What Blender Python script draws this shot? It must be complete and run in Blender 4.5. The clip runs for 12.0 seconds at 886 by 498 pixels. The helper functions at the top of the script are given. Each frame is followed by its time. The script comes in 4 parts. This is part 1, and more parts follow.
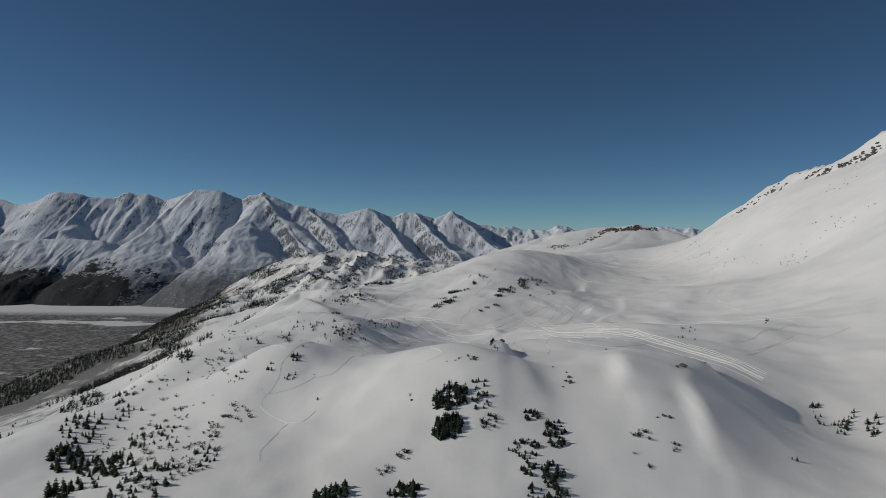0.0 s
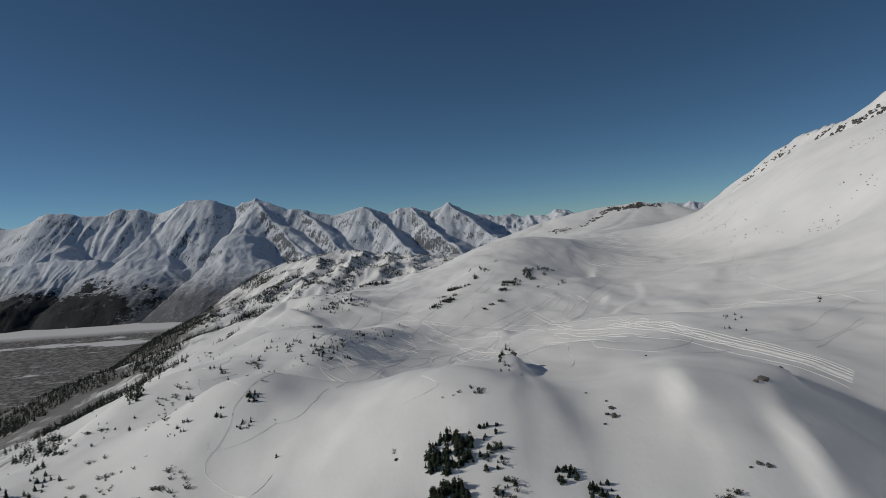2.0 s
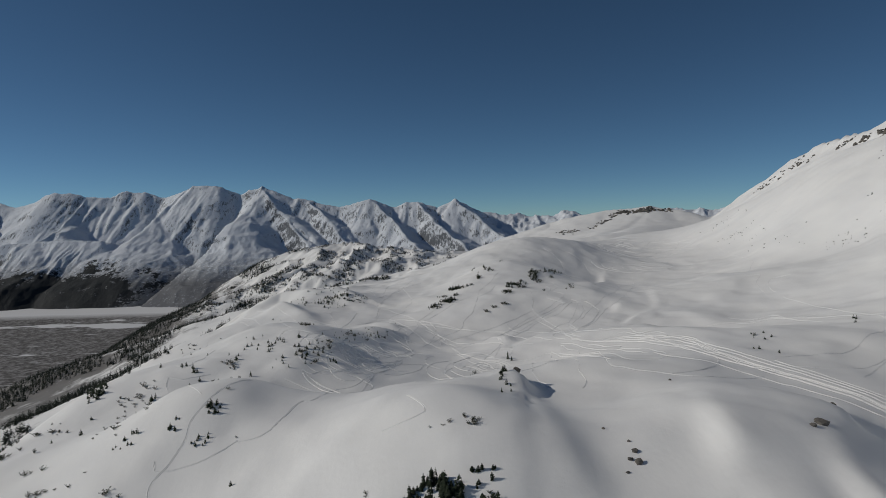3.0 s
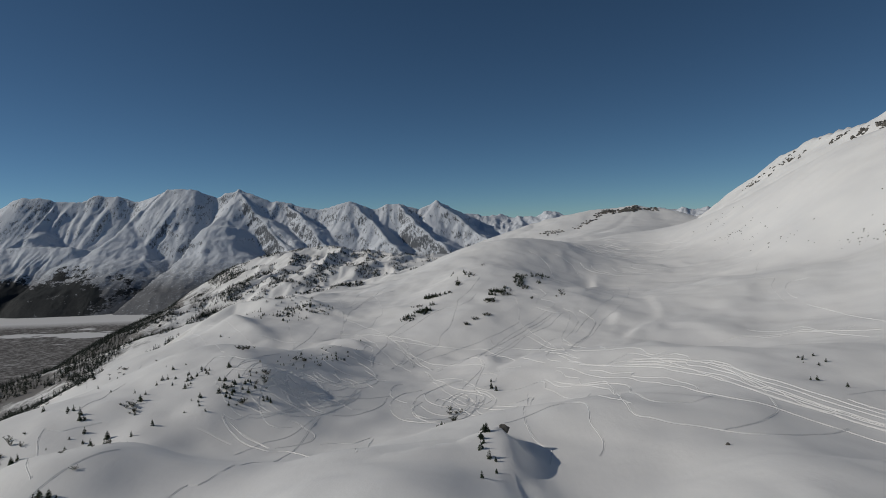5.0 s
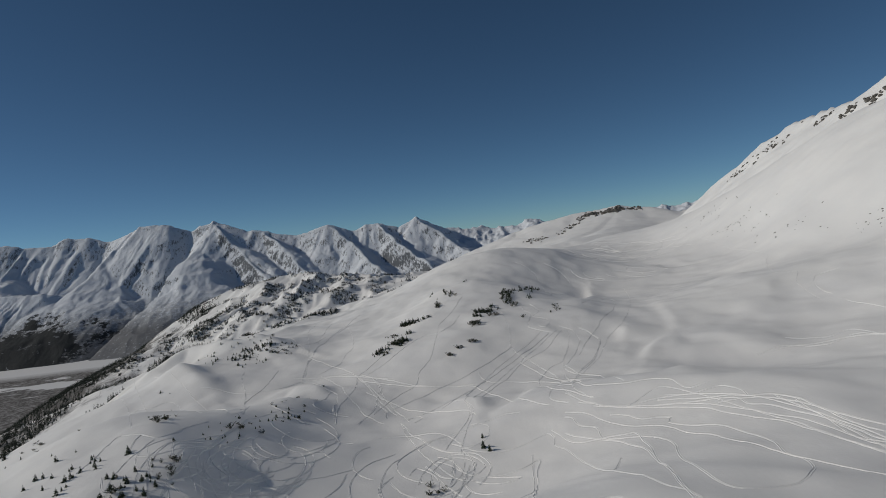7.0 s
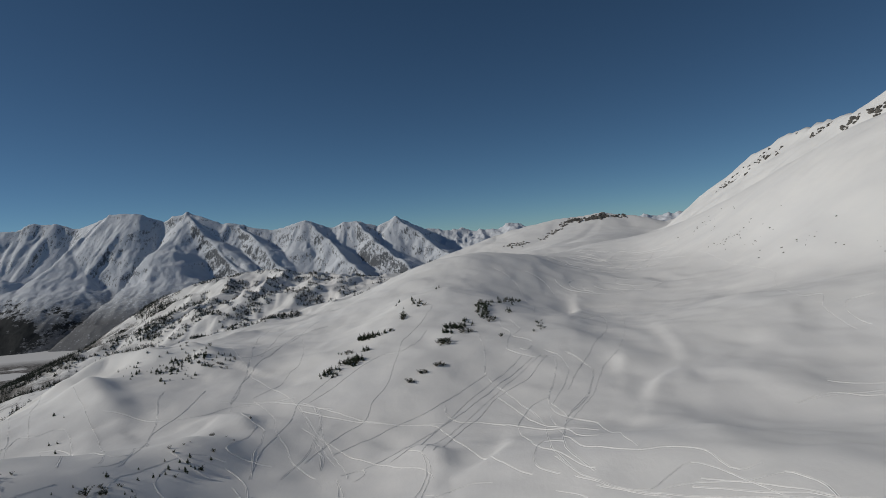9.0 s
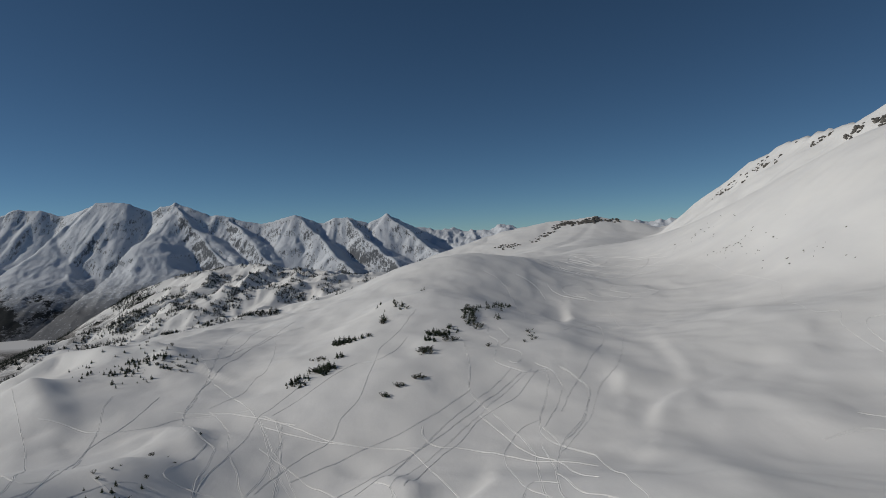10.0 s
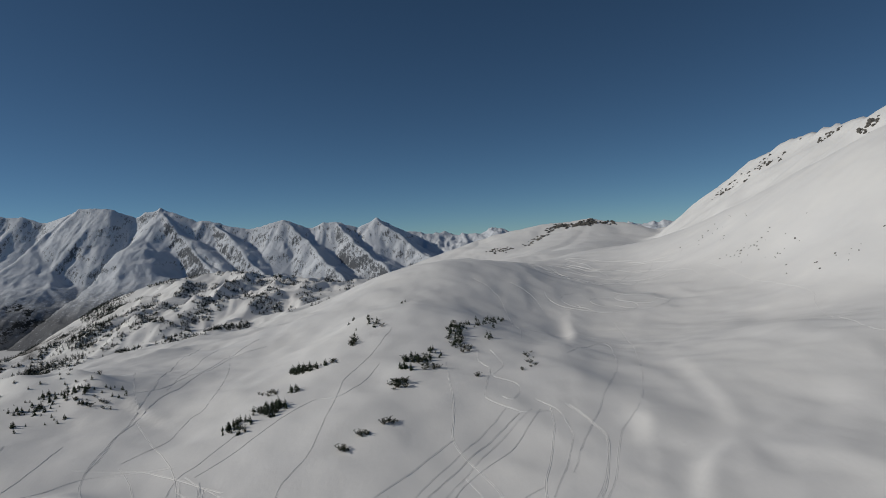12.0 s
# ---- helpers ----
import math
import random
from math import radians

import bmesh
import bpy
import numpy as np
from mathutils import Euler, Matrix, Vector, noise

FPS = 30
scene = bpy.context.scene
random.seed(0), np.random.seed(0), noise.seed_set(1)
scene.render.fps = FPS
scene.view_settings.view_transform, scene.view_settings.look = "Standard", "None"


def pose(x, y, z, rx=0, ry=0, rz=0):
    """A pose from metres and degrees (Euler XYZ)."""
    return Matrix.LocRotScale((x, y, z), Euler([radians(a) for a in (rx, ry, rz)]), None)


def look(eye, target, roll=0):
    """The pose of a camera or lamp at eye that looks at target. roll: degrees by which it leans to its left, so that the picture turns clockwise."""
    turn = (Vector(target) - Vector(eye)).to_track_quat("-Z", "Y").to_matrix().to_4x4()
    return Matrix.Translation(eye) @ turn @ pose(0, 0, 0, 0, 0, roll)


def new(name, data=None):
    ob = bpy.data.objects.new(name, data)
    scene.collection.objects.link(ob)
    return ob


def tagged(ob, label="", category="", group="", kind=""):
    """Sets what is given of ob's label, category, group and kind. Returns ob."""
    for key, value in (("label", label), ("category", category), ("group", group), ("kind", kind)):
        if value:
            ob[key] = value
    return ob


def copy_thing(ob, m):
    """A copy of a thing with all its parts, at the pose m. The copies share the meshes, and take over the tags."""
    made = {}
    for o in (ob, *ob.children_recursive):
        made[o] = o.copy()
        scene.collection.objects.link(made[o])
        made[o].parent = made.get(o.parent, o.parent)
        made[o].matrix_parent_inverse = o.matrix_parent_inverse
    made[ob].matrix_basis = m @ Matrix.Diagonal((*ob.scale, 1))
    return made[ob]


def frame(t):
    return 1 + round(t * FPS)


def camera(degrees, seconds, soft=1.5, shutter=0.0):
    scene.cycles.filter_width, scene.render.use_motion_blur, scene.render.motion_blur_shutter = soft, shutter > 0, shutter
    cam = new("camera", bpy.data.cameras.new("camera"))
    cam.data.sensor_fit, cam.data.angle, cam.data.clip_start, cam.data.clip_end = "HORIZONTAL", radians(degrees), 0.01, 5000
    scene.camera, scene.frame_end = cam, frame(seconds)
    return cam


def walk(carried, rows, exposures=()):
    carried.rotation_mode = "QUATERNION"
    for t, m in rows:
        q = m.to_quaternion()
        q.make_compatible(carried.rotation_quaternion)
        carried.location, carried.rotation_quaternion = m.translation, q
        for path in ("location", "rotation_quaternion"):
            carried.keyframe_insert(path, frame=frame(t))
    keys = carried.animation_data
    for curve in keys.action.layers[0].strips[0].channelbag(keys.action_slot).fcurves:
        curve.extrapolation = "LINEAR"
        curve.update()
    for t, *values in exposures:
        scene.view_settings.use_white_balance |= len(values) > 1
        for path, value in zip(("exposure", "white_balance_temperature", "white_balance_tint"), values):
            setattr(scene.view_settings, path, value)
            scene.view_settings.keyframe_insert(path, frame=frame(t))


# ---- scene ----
EXPOSURES = [(0.0, 0.0), (12.0, 0.0)]
cam = camera(72.0, 12.0, soft=0.8)
ROWS = [
    (0.0, -0.00, 0.00, -0.00, 0.00, -2.00, -0.50),
    (0.5, 1.20, 16.40, -0.23, -0.23, -2.20, 0.26),
    (1.0, 2.43, 32.45, -0.62, -0.30, -2.53, 0.65),
    (1.5, 3.73, 48.20, -0.99, -0.26, -2.58, 1.79),
    (2.0, 5.03, 63.73, -1.44, -0.18, -2.69, 3.88),
    (2.5, 6.24, 79.34, -1.98, 0.17, -2.97, 2.72),
    (3.0, 7.52, 95.02, -2.60, 0.44, -3.01, 1.43),
    (5.0, 14.34, 161.25, -5.18, -1.20, -2.86, 1.98),
    (5.5, 16.41, 177.85, -5.49, -1.82, -2.52, 3.54),
    (6.0, 18.50, 194.25, -6.36, -2.31, -2.32, 5.00),
    (6.5, 20.82, 210.44, -6.67, -2.64, -1.83, 5.99),
    (7.0, 23.21, 226.21, -7.21, -2.93, -1.53, 6.42),
    (9.0, 34.19, 291.51, -8.24, -4.74, -1.59, 4.12),
    (9.5, 37.12, 307.33, -8.82, -5.21, -1.59, 3.74),
    (10.0, 40.18, 323.03, -9.13, -5.53, -1.68, 2.30),
    (10.5, 43.21, 338.58, -9.02, -5.80, -1.81, 2.33),
    (11.0, 46.23, 353.79, -9.38, -6.05, -1.79, 2.47),
    (11.5, 49.30, 369.01, -9.74, -6.20, -1.62, 2.87),
    (12.0, 52.28, 384.00, -9.78, -6.30, -1.34, 2.75),
]
walk(cam, [(t, pose(x, y, z, 90 + pitch, roll, yaw)) for t, x, y, z, yaw, pitch, roll in ROWS], EXPOSURES)

# ---------------------------------------------------------------- light
SUN_ELEVATION, SUN_AZIMUTH = 26.5, -87.0      # degrees; azimuth from straight ahead, left is negative
world = bpy.data.worlds.new("winter_sky")
scene.world = world
world.use_nodes = True
wn, wl = world.node_tree.nodes, world.node_tree.links
sky = wn.new("ShaderNodeTexSky")
sky.sky_type = "NISHITA"
sky.sun_disc = False
sky.sun_elevation = radians(SUN_ELEVATION)
sky.sun_rotation = radians(SUN_AZIMUTH)
sky.altitude = 3000.0
sky.air_density, sky.dust_density, sky.ozone_density = 0.6, 0.0, 2.6
wn["Background"].inputs["Strength"].default_value = 0.054
clear = wn.new("ShaderNodeMix")              # deep, slightly green polar blue
clear.data_type, clear.blend_type = "RGBA", "MULTIPLY"
clear.inputs["Factor"].default_value = 1.0
clear.inputs["B"].default_value = (0.70, 0.89, 0.875, 1)
wl.new(sky.outputs["Color"], clear.inputs["A"])
wl.new(clear.outputs["Result"], wn["Background"].inputs["Color"])

sun = new("sun", bpy.data.lights.new("sun", "SUN"))
sun.data.energy = 2.1
sun.data.angle = radians(0.53)
sun.data.color = (1.0, 0.935, 0.83)
_e, _a = radians(SUN_ELEVATION), radians(SUN_AZIMUTH)
sun.matrix_world = look((math.sin(_a) * math.cos(_e) * 900, math.cos(_a) * math.cos(_e) * 900, math.sin(_e) * 900), (0, 0, 0))

# ---------------------------------------------------------------- materials
def material(name):
    mat = bpy.data.materials.new(name)
    mat.use_nodes = True
    nt = mat.node_tree
    return mat, nt.nodes, nt.links, nt.nodes["Principled BSDF"]


def noise_node(nodes, links, scale, detail=6, rough=0.55, stretch=None):
    co = nodes.new("ShaderNodeNewGeometry").outputs["Position"]
    if stretch:
        mp = nodes.new("ShaderNodeMapping")
        mp.inputs["Scale"].default_value = stretch
        links.new(co, mp.inputs["Vector"])
        co = mp.outputs["Vector"]
    n = nodes.new("ShaderNodeTexNoise")
    n.inputs["Scale"].default_value = scale
    n.inputs["Detail"].default_value = detail
    n.inputs["Roughness"].default_value = rough
    links.new(co, n.inputs["Vector"])
    return n.outputs["Fac"]


def ramp(nodes, links, fac, stops):
    r = nodes.new("ShaderNodeValToRGB")
    el = r.color_ramp.elements
    while len(el) < len(stops):
        el.new(0.5)
    for e, (p, c) in zip(el, stops):
        e.position = p
        e.color = (*c, 1) if len(c) == 3 else (c[0], c[0], c[0], 1)
    links.new(fac, r.inputs["Fac"])
    return r.outputs["Color"]


def mix(nodes, links, fac, a, b):
    m = nodes.new("ShaderNodeMix")
    m.data_type = "RGBA"
    for sock, v in ((m.inputs["Factor"], fac), (m.inputs["A"], a), (m.inputs["B"], b)):
        if isinstance(v, (int, float)):
            sock.default_value = v
        elif isinstance(v, tuple):
            sock.default_value = (*v, 1)
        else:
            links.new(v, sock)
    return m.outputs["Result"]


def bump(nodes, links, bsdf, height, strength, distance):
    b = nodes.new("ShaderNodeBump")
    b.inputs["Strength"].default_value = strength
    b.inputs["Distance"].default_value = distance
    links.new(height, b.inputs["Height"])
    links.new(b.outputs["Normal"], bsdf.inputs["Normal"])


def math_node(nodes, links, op, a, b, clamp=False):
    m = nodes.new("ShaderNodeMath")
    m.operation = op
    m.use_clamp = clamp
    for sock, v in zip(m.inputs, (a, b)):
        if isinstance(v, (int, float)):
            sock.default_value = v
        else:
            links.new(v, sock)
    return m.outputs[0]


def snow_ground():
    mat, n, l, p = material("wind_packed_snow")
    f = noise_node(n, l, 0.02, 5)
    snow = ramp(n, l, f, [(0.3, (0.85, 0.85, 0.85)), (0.7, (0.91, 0.905, 0.89))])
    geo = n.new("ShaderNodeNewGeometry")
    pos = n.new("ShaderNodeSeparateXYZ")
    l.new(geo.outputs["Position"], pos.inputs[0])
    # leafless brush on the lower slopes
    g = noise_node(n, l, 0.03, 10, 0.72, (1.0, 0.5, 1.0))
    low = math_node(n, l, "MULTIPLY", math_node(n, l, "ADD", pos.outputs["Z"], 122.0), -0.016, True)
    brush = ramp(n, l, math_node(n, l, "ADD", math_node(n, l, "MULTIPLY", g, 0.75), math_node(n, l, "MULTIPLY", low, 0.33)), [(0.53, (0.0,)), (0.64, (0.85,))])
    brush = math_node(n, l, "MULTIPLY", brush, math_node(n, l, "MULTIPLY", low, 4.0, True))
    col = mix(n, l, brush, snow, (0.09, 0.08, 0.07))
    # open white river bars among willow flats on the valley floor
    h = noise_node(n, l, 0.004, 7, 0.62, (0.5, 1.2, 1.0))
    bars = ramp(n, l, h, [(0.56, (0.0,)), (0.60, (1.0,))])
    flat = math_node(n, l, "MULTIPLY", math_node(n, l, "ADD", pos.outputs["Z"], 478.0), -0.25, True)
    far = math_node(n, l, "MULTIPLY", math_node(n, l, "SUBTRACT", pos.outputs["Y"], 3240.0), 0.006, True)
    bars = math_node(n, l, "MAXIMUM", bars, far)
    willow = ramp(n, l, noise_node(n, l, 0.05, 8, 0.75), [(0.36, (0.40, 0.39, 0.38)), (0.56, (0.09, 0.082, 0.075))])
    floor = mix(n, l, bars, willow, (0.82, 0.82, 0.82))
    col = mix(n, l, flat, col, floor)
    l.new(col, p.inputs["Base Color"])
    p.inputs["Roughness"].default_value = 0.72
    p.inputs["Specular IOR Level"].default_value = 0.3
    b1 = noise_node(n, l, 0.085, 8, 0.66, (1.0, 0.6, 1.0))
    b2 = noise_node(n, l, 0.45, 5, 0.6, (1.0, 0.7, 1.0))
    bump(n, l, p, math_node(n, l, "ADD", b1, math_node(n, l, "MULTIPLY", b2, 0.10)), 0.20, 1.2)
    return mat


def plain(name, a, b, scale, rough, bump_by=0.0):
    mat, n, l, p = material(name)
    f = noise_node(n, l, scale, 6, 0.65)
    l.new(ramp(n, l, f, [(0.35, a), (0.65, b)]), p.inputs["Base Color"])
    p.inputs["Roughness"].default_value = rough
    if bump_by:
        bump(n, l, p, noise_node(n, l, scale * 2, 8, 0.65), 0.8, bump_by)
    return mat


def needles(name, dark, light):
    """Dark needles with snow caught in the upper sprays."""
    mat, n, l, p = material(name)
    info = n.new("ShaderNodeObjectInfo")
    f = noise_node(n, l, 1.6, 4, 0.7)
    green = ramp(n, l, f, [(0.3, dark), (0.7, light)])
    white = ramp(n, l, noise_node(n, l, 0.9, 5, 0.7), [(0.60, (0.0,)), (0.66, (1.0,))])
    col = mix(n, l, math_node(n, l, "MULTIPLY", white, 0.6), green, (0.75, 0.76, 0.78))
    shade = n.new("ShaderNodeHueSaturation")
    l.new(math_node(n, l, "ADD", math_node(n, l, "MULTIPLY", info.outputs["Random"], 0.7), 0.65), shade.inputs["Value"])
    l.new(col, shade.inputs["Color"])
    l.new(shade.outputs["Color"], p.inputs["Base Color"])
    p.inputs["Roughness"].default_value = 0.85
    p.inputs["Specular IOR Level"].default_value = 0.1
    return mat


def mountain_snow():
    mat, n, l, p = material("haze_tinted_rocky_snow")
    geo = n.new("ShaderNodeNewGeometry")
    sep = n.new("ShaderNodeSeparateXYZ")
    l.new(geo.outputs["Normal"], sep.inputs[0])
    pos = n.new("ShaderNodeSeparateXYZ")
    l.new(geo.outputs["Position"], pos.inputs[0])
    # bare rock on steep ground, in ribs that run downhill
    f = noise_node(n, l, 0.07, 12, 0.8, (1.0, 0.45, 0.4))
    steep = math_node(n, l, "ADD", math_node(n, l, "MULTIPLY", sep.outputs["Z"], -0.9), math_node(n, l, "MULTIPLY", f, 1.1))
    rock = ramp(n, l, math_node(n, l, "ADD", steep, 0.5), [(0.48, (0.0,)), (0.58, (0.9,))])
    # brush on the lower slopes, dark woods at the western foot
    g = noise_node(n, l, 0.006, 7, 0.65)
    fine = noise_node(n, l, 0.045, 8, 0.75)
    foot = math_node(n, l, "MULTIPLY", math_node(n, l, "ADD", pos.outputs["Z"], 190.0), -0.0055, True)
    west = math_node(n, l, "MULTIPLY", math_node(n, l, "ADD", pos.outputs["X"], 1650.0), -0.0025, True)
    low = math_node(n, l, "ADD", math_node(n, l, "MULTIPLY", g, 1.8), math_node(n, l, "MULTIPLY", fine, 0.8))
    low = math_node(n, l, "ADD", low, math_node(n, l, "MULTIPLY", foot, math_node(n, l, "ADD", math_node(n, l, "MULTIPLY", west, 0.6), 0.06)))
    wood = ramp(n, l, math_node(n, l, "MULTIPLY", low, 0.5), [(0.83, (0.0,)), (0.88, (1.0,))])
    scrub = ramp(n, l, math_node(n, l, "ADD", fine, math_node(n, l, "MULTIPLY", foot, 0.16)), [(0.44, (0.0,)), (0.60, (0.85,))])
    # haze of distance put into the colours: dimmer, bluer snow; blue-grey rock and woods
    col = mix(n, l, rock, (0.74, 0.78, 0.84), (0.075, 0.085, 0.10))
    col = mix(n, l, math_node(n, l, "MULTIPLY", scrub, foot), col, (0.085, 0.085, 0.088))
    col = mix(n, l, wood, col, (0.022, 0.027, 0.031))
    l.new(col, p.inputs["Base Color"])
    p.inputs["Roughness"].default_value = 0.8
    p.inputs["Specular IOR Level"].default_value = 0.2
    h = noise_node(n, l, 0.03, 11, 0.72, (1.0, 0.5, 0.5))
    bump(n, l, p, h, 0.8, 7.0)
    return mat


SNOW = snow_ground()
HAZE_TINTED_SNOW = mountain_snow()
NEEDLES = needles("hemlock_needles", (0.020, 0.030, 0.020), (0.055, 0.070, 0.045))
FOREST = needles("forest_needles", (0.011, 0.016, 0.013), (0.030, 0.038, 0.029))
BARK = plain("grey_bark", (0.06, 0.05, 0.04), (0.14, 0.12, 0.10), 3.0, 0.9)
TWIG = plain("brown_twigs", (0.05, 0.045, 0.03), (0.12, 0.10, 0.07), 2.0, 0.9)
ROCK = plain("dark_schist", (0.05, 0.05, 0.048), (0.19, 0.175, 0.155), 0.5, 0.85, 0.4)
TRAIL_SNOW = plain("churned_trail_snow", (0.78, 0.78, 0.78), (0.88, 0.875, 0.86), 0.8, 0.7, 0.12)

# ---------------------------------------------------------------- land forms
# rounded hills: x, y, radius, height
NEAR_HILLS = [
    (47, 234, 150, 3.9),
    (47, 234, 35, -7.4),
    (139, 240, 35, -9.4),
    (10, 240, 35, 33.9),
    (90, 242, 35, 28.0),
    (-77, 256, 35, 2.6),
    (-172, 270, 35, 8.2),
    (140, 296, 35, 8.0),
    (-81, 311, 35, 30.5),
    (57, 333, 35, 18.9),
    (-179, 340, 35, 8.2),
    (98, 344, 35, 5.6),
    (-34, 381, 35, -6.6),
    (-165, 387, 35, 17.2),
    (153, 394, 55, 18.0),
    (-64, 397, 35, 16.0),
    (220, 410, 35, 2.4),
]
BASIN_HILLS = [
    (-193, 430, 90, -19.6),
    (-193, 430, 35, 19.8),
    (-89, 431, 55, 23.3),
    (111, 451, 35, 11.3),
    (-94, 483, 35, 18.9),
    (68, 499, 35, 4.7),
    (145, 503, 55, -2.7),
    (-52, 541, 55, 14.0),
    (174, 581, 55, 10.3),
    (-215, 600, 55, 19.3),
    (274, 658, 55, 17.7),
    (79, 671, 55, 18.1),
    (18, 679, 55, 12.4),
    (390, 688, 55, -19.7),
    (150, 699, 55, -8.0),
    (-115, 712, 90, 20.6),
    (96, 726, 55, 14.8),
    (-186, 760, 250, -37.9),
    (-186, 760, 55, 18.4),
    (408, 760, 55, 8.7),
    (68, 769, 55, 14.5),
]
MIDDLE_HILLS = [
    (194, 838, 90, -5.2),
    (384, 884, 90, 6.0),
    (-605, 900, 150, 4.5),
    (520, 900, 90, 26.1),
    (647, 900, 90, -10.7),
    (-605, 900, 90, 18.1),
    (67, 900, 90, 31.4),
    (-102, 916, 90, 16.4),
    (143, 980, 90, 28.2),
    (-179, 1012, 90, -8.1),
    (330, 1053, 90, -12.3),
    (495, 1060, 90, 10.6),
    (-43, 1061, 90, -12.7),
    (-465, 1085, 150, 18.2),
    (-465, 1085, 90, 18.8),
    (143, 1100, 90, 7.8),
    (455, 1150, 90, 5.0),
]
FAR_HILLS = [
    (326, 1250, 90, -17.8),
    (-32, 1287, 150, 20.7),
    (234, 1300, 150, 30.0),
    (-624, 1300, 150, 23.7),
    (-624, 1300, 250, 25.2),
    (-250, 1312, 150, 15.5),
    (311, 1400, 150, 25.8),
    (-51, 1430, 400, 23.6),
    (484, 1450, 150, 17.3),
    (510, 1500, 150, 28.8),
    (423, 1500, 150, 23.1),
    (-196, 1550, 150, 23.7),
    (-518, 1550, 250, 24.7),
    (-395, 1750, 150, 22.7),
    (-558, 1800, 150, 37.5),
    (628, 1950, 250, -23.4),
    (371, 2050, 150, 10.8),
]

# broader swells and hollows between them
NEAR_SWELLS = [
    (150, 274, 24, 3.0),
    (72, 204, 32, 8.4),
    (3, 211, 32, 1.6),
    (-87, 230, 32, 9.6),
    (88, 231, 32, -2.5),
    (48, 231, 32, 2.1),
    (12, 244, 32, -2.3),
    (-52, 250, 32, -3.1),
    (-124, 252, 32, -10.0),
    (150, 257, 32, -4.0),
    (122, 268, 32, 2.5),
    (79, 287, 32, 6.5),
    (-5, 295, 32, 16.7),
    (25, 308, 32, -7.2),
    (-81, 315, 32, 1.9),
    (-162, 326, 32, 2.7),
]
BASIN_SWELLS = [
    (59, 337, 32, -4.9),
    (20, 339, 32, 12.5),
    (-188, 339, 32, -3.2),
    (96, 342, 32, 1.4),
    (147, 361, 32, -1.5),
    (-82, 367, 32, -11.6),
    (-209, 376, 32, -2.7),
    (151, 391, 32, 1.6),
    (-65, 395, 32, 5.1),
    (-116, 398, 32, 6.2),
    (-87, 427, 32, -2.4),
    (-175, 429, 32, -4.2),
    (110, 451, 46, -3.3),
    (63, 475, 46, 12.3),
    (-91, 478, 46, -10.8),
    (-143, 486, 46, 23.3),
    (-36, 491, 46, 3.6),
    (38, 506, 46, -8.1),
    (142, 538, 46, 1.3),
    (-39, 574, 46, -4.4),
    (177, 581, 46, -2.9),
    (51, 599, 46, 8.6),
]
MIDDLE_SWELLS = [
    (72, 772, 38, 4.5),
    (4, 634, 46, 9.3),
    (117, 637, 46, 6.2),
    (-117, 641, 46, 10.5),
    (66, 661, 46, -2.0),
    (14, 681, 46, -10.1),
    (389, 687, 46, -2.9),
    (-110, 691, 46, -4.6),
    (92, 707, 46, -9.2),
    (159, 710, 46, 11.3),
    (48, 748, 46, 4.9),
    (420, 800, 46, 3.6),
    (193, 831, 46, -1.6),
    (382, 844, 46, -15.1),
]
FAR_SWELLS = [
    (-50, 945, 75, -14.0),
    (-300, 892, 95, 4.2),
    (-76, 927, 95, 6.3),
    (-184, 941, 95, -4.2),
    (-174, 1041, 95, -6.6),
    (-56, 1086, 95, 3.7),
    (-213, 1137, 95, 7.3),
    (-275, 1232, 95, 9.4),
    (-176, 1277, 95, -4.1),
    (-383, 1296, 95, -3.1),
    (-89, 1308, 95, 9.6),
    (-192, 1395, 95, -16.6),
    (-550, 1400, 95, 4.1),
    (-446, 1439, 95, -17.0),
    (-140, 1633, 95, 10.6),
]

# wind-packed hummocks
HUMMOCKS = [
    (76, 202, 14, 1.2),
    (-122, 361, 12, 1.5),
    (-75, 388, 12, 2),
    (-114, 392, 14, 2),
    (-2, 408, 10, 0.8),
    (123, 411, 18, 1),
    (-60, 422, 12, 2),
    (-77, 451, 14, 2),
    (-57, 473, 12, 1.8),
    (42, 506, 10, 1.5),
    (-47, 527, 14, 2),
    (-47, 529, 11, 2.5),
    (-26, 562, 16, 1.2),
    (-47, 575, 12, 2.2),
    (-149, 658, 13, 3.5),
    (-155, 663, 15, 2.5),
    (-140, 677, 12, 2.2),
    (-76, 693, 12, 2.5),
    (-102, 707, 15, 4),
    (-139, 708, 14, 3.5),
    (-122, 713, 13, 2.5),
]


def lattice(ix, iy, seed):
    h = (ix.astype(np.int64) * 374761393 + iy.astype(np.int64) * 668265263 + seed * 144665) & 0x7FFFFFFF
    h = ((h ^ (h >> 13)) * 1274126177) & 0x7FFFFFFF
    h = ((h ^ (h >> 16)) * 69069) & 0x7FFFFFFF
    return (h % 65536) / 32768.0 - 1.0


def grain(x, y, seed=0):
    """Smooth value noise, -1 to 1."""
    ix, iy = np.floor(x), np.floor(y)
    fx, fy = x - ix, y - iy
    fx, fy = fx * fx * fx * (fx * (fx * 6 - 15) + 10), fy * fy * fy * (fy * (fy * 6 - 15) + 10)
    a, b = lattice(ix, iy, seed), lattice(ix + 1, iy, seed)
    c, d = lattice(ix, iy + 1, seed), lattice(ix + 1, iy + 1, seed)
    return (a * (1 - fx) + b * fx) * (1 - fy) + (c * (1 - fx) + d * fx) * fy


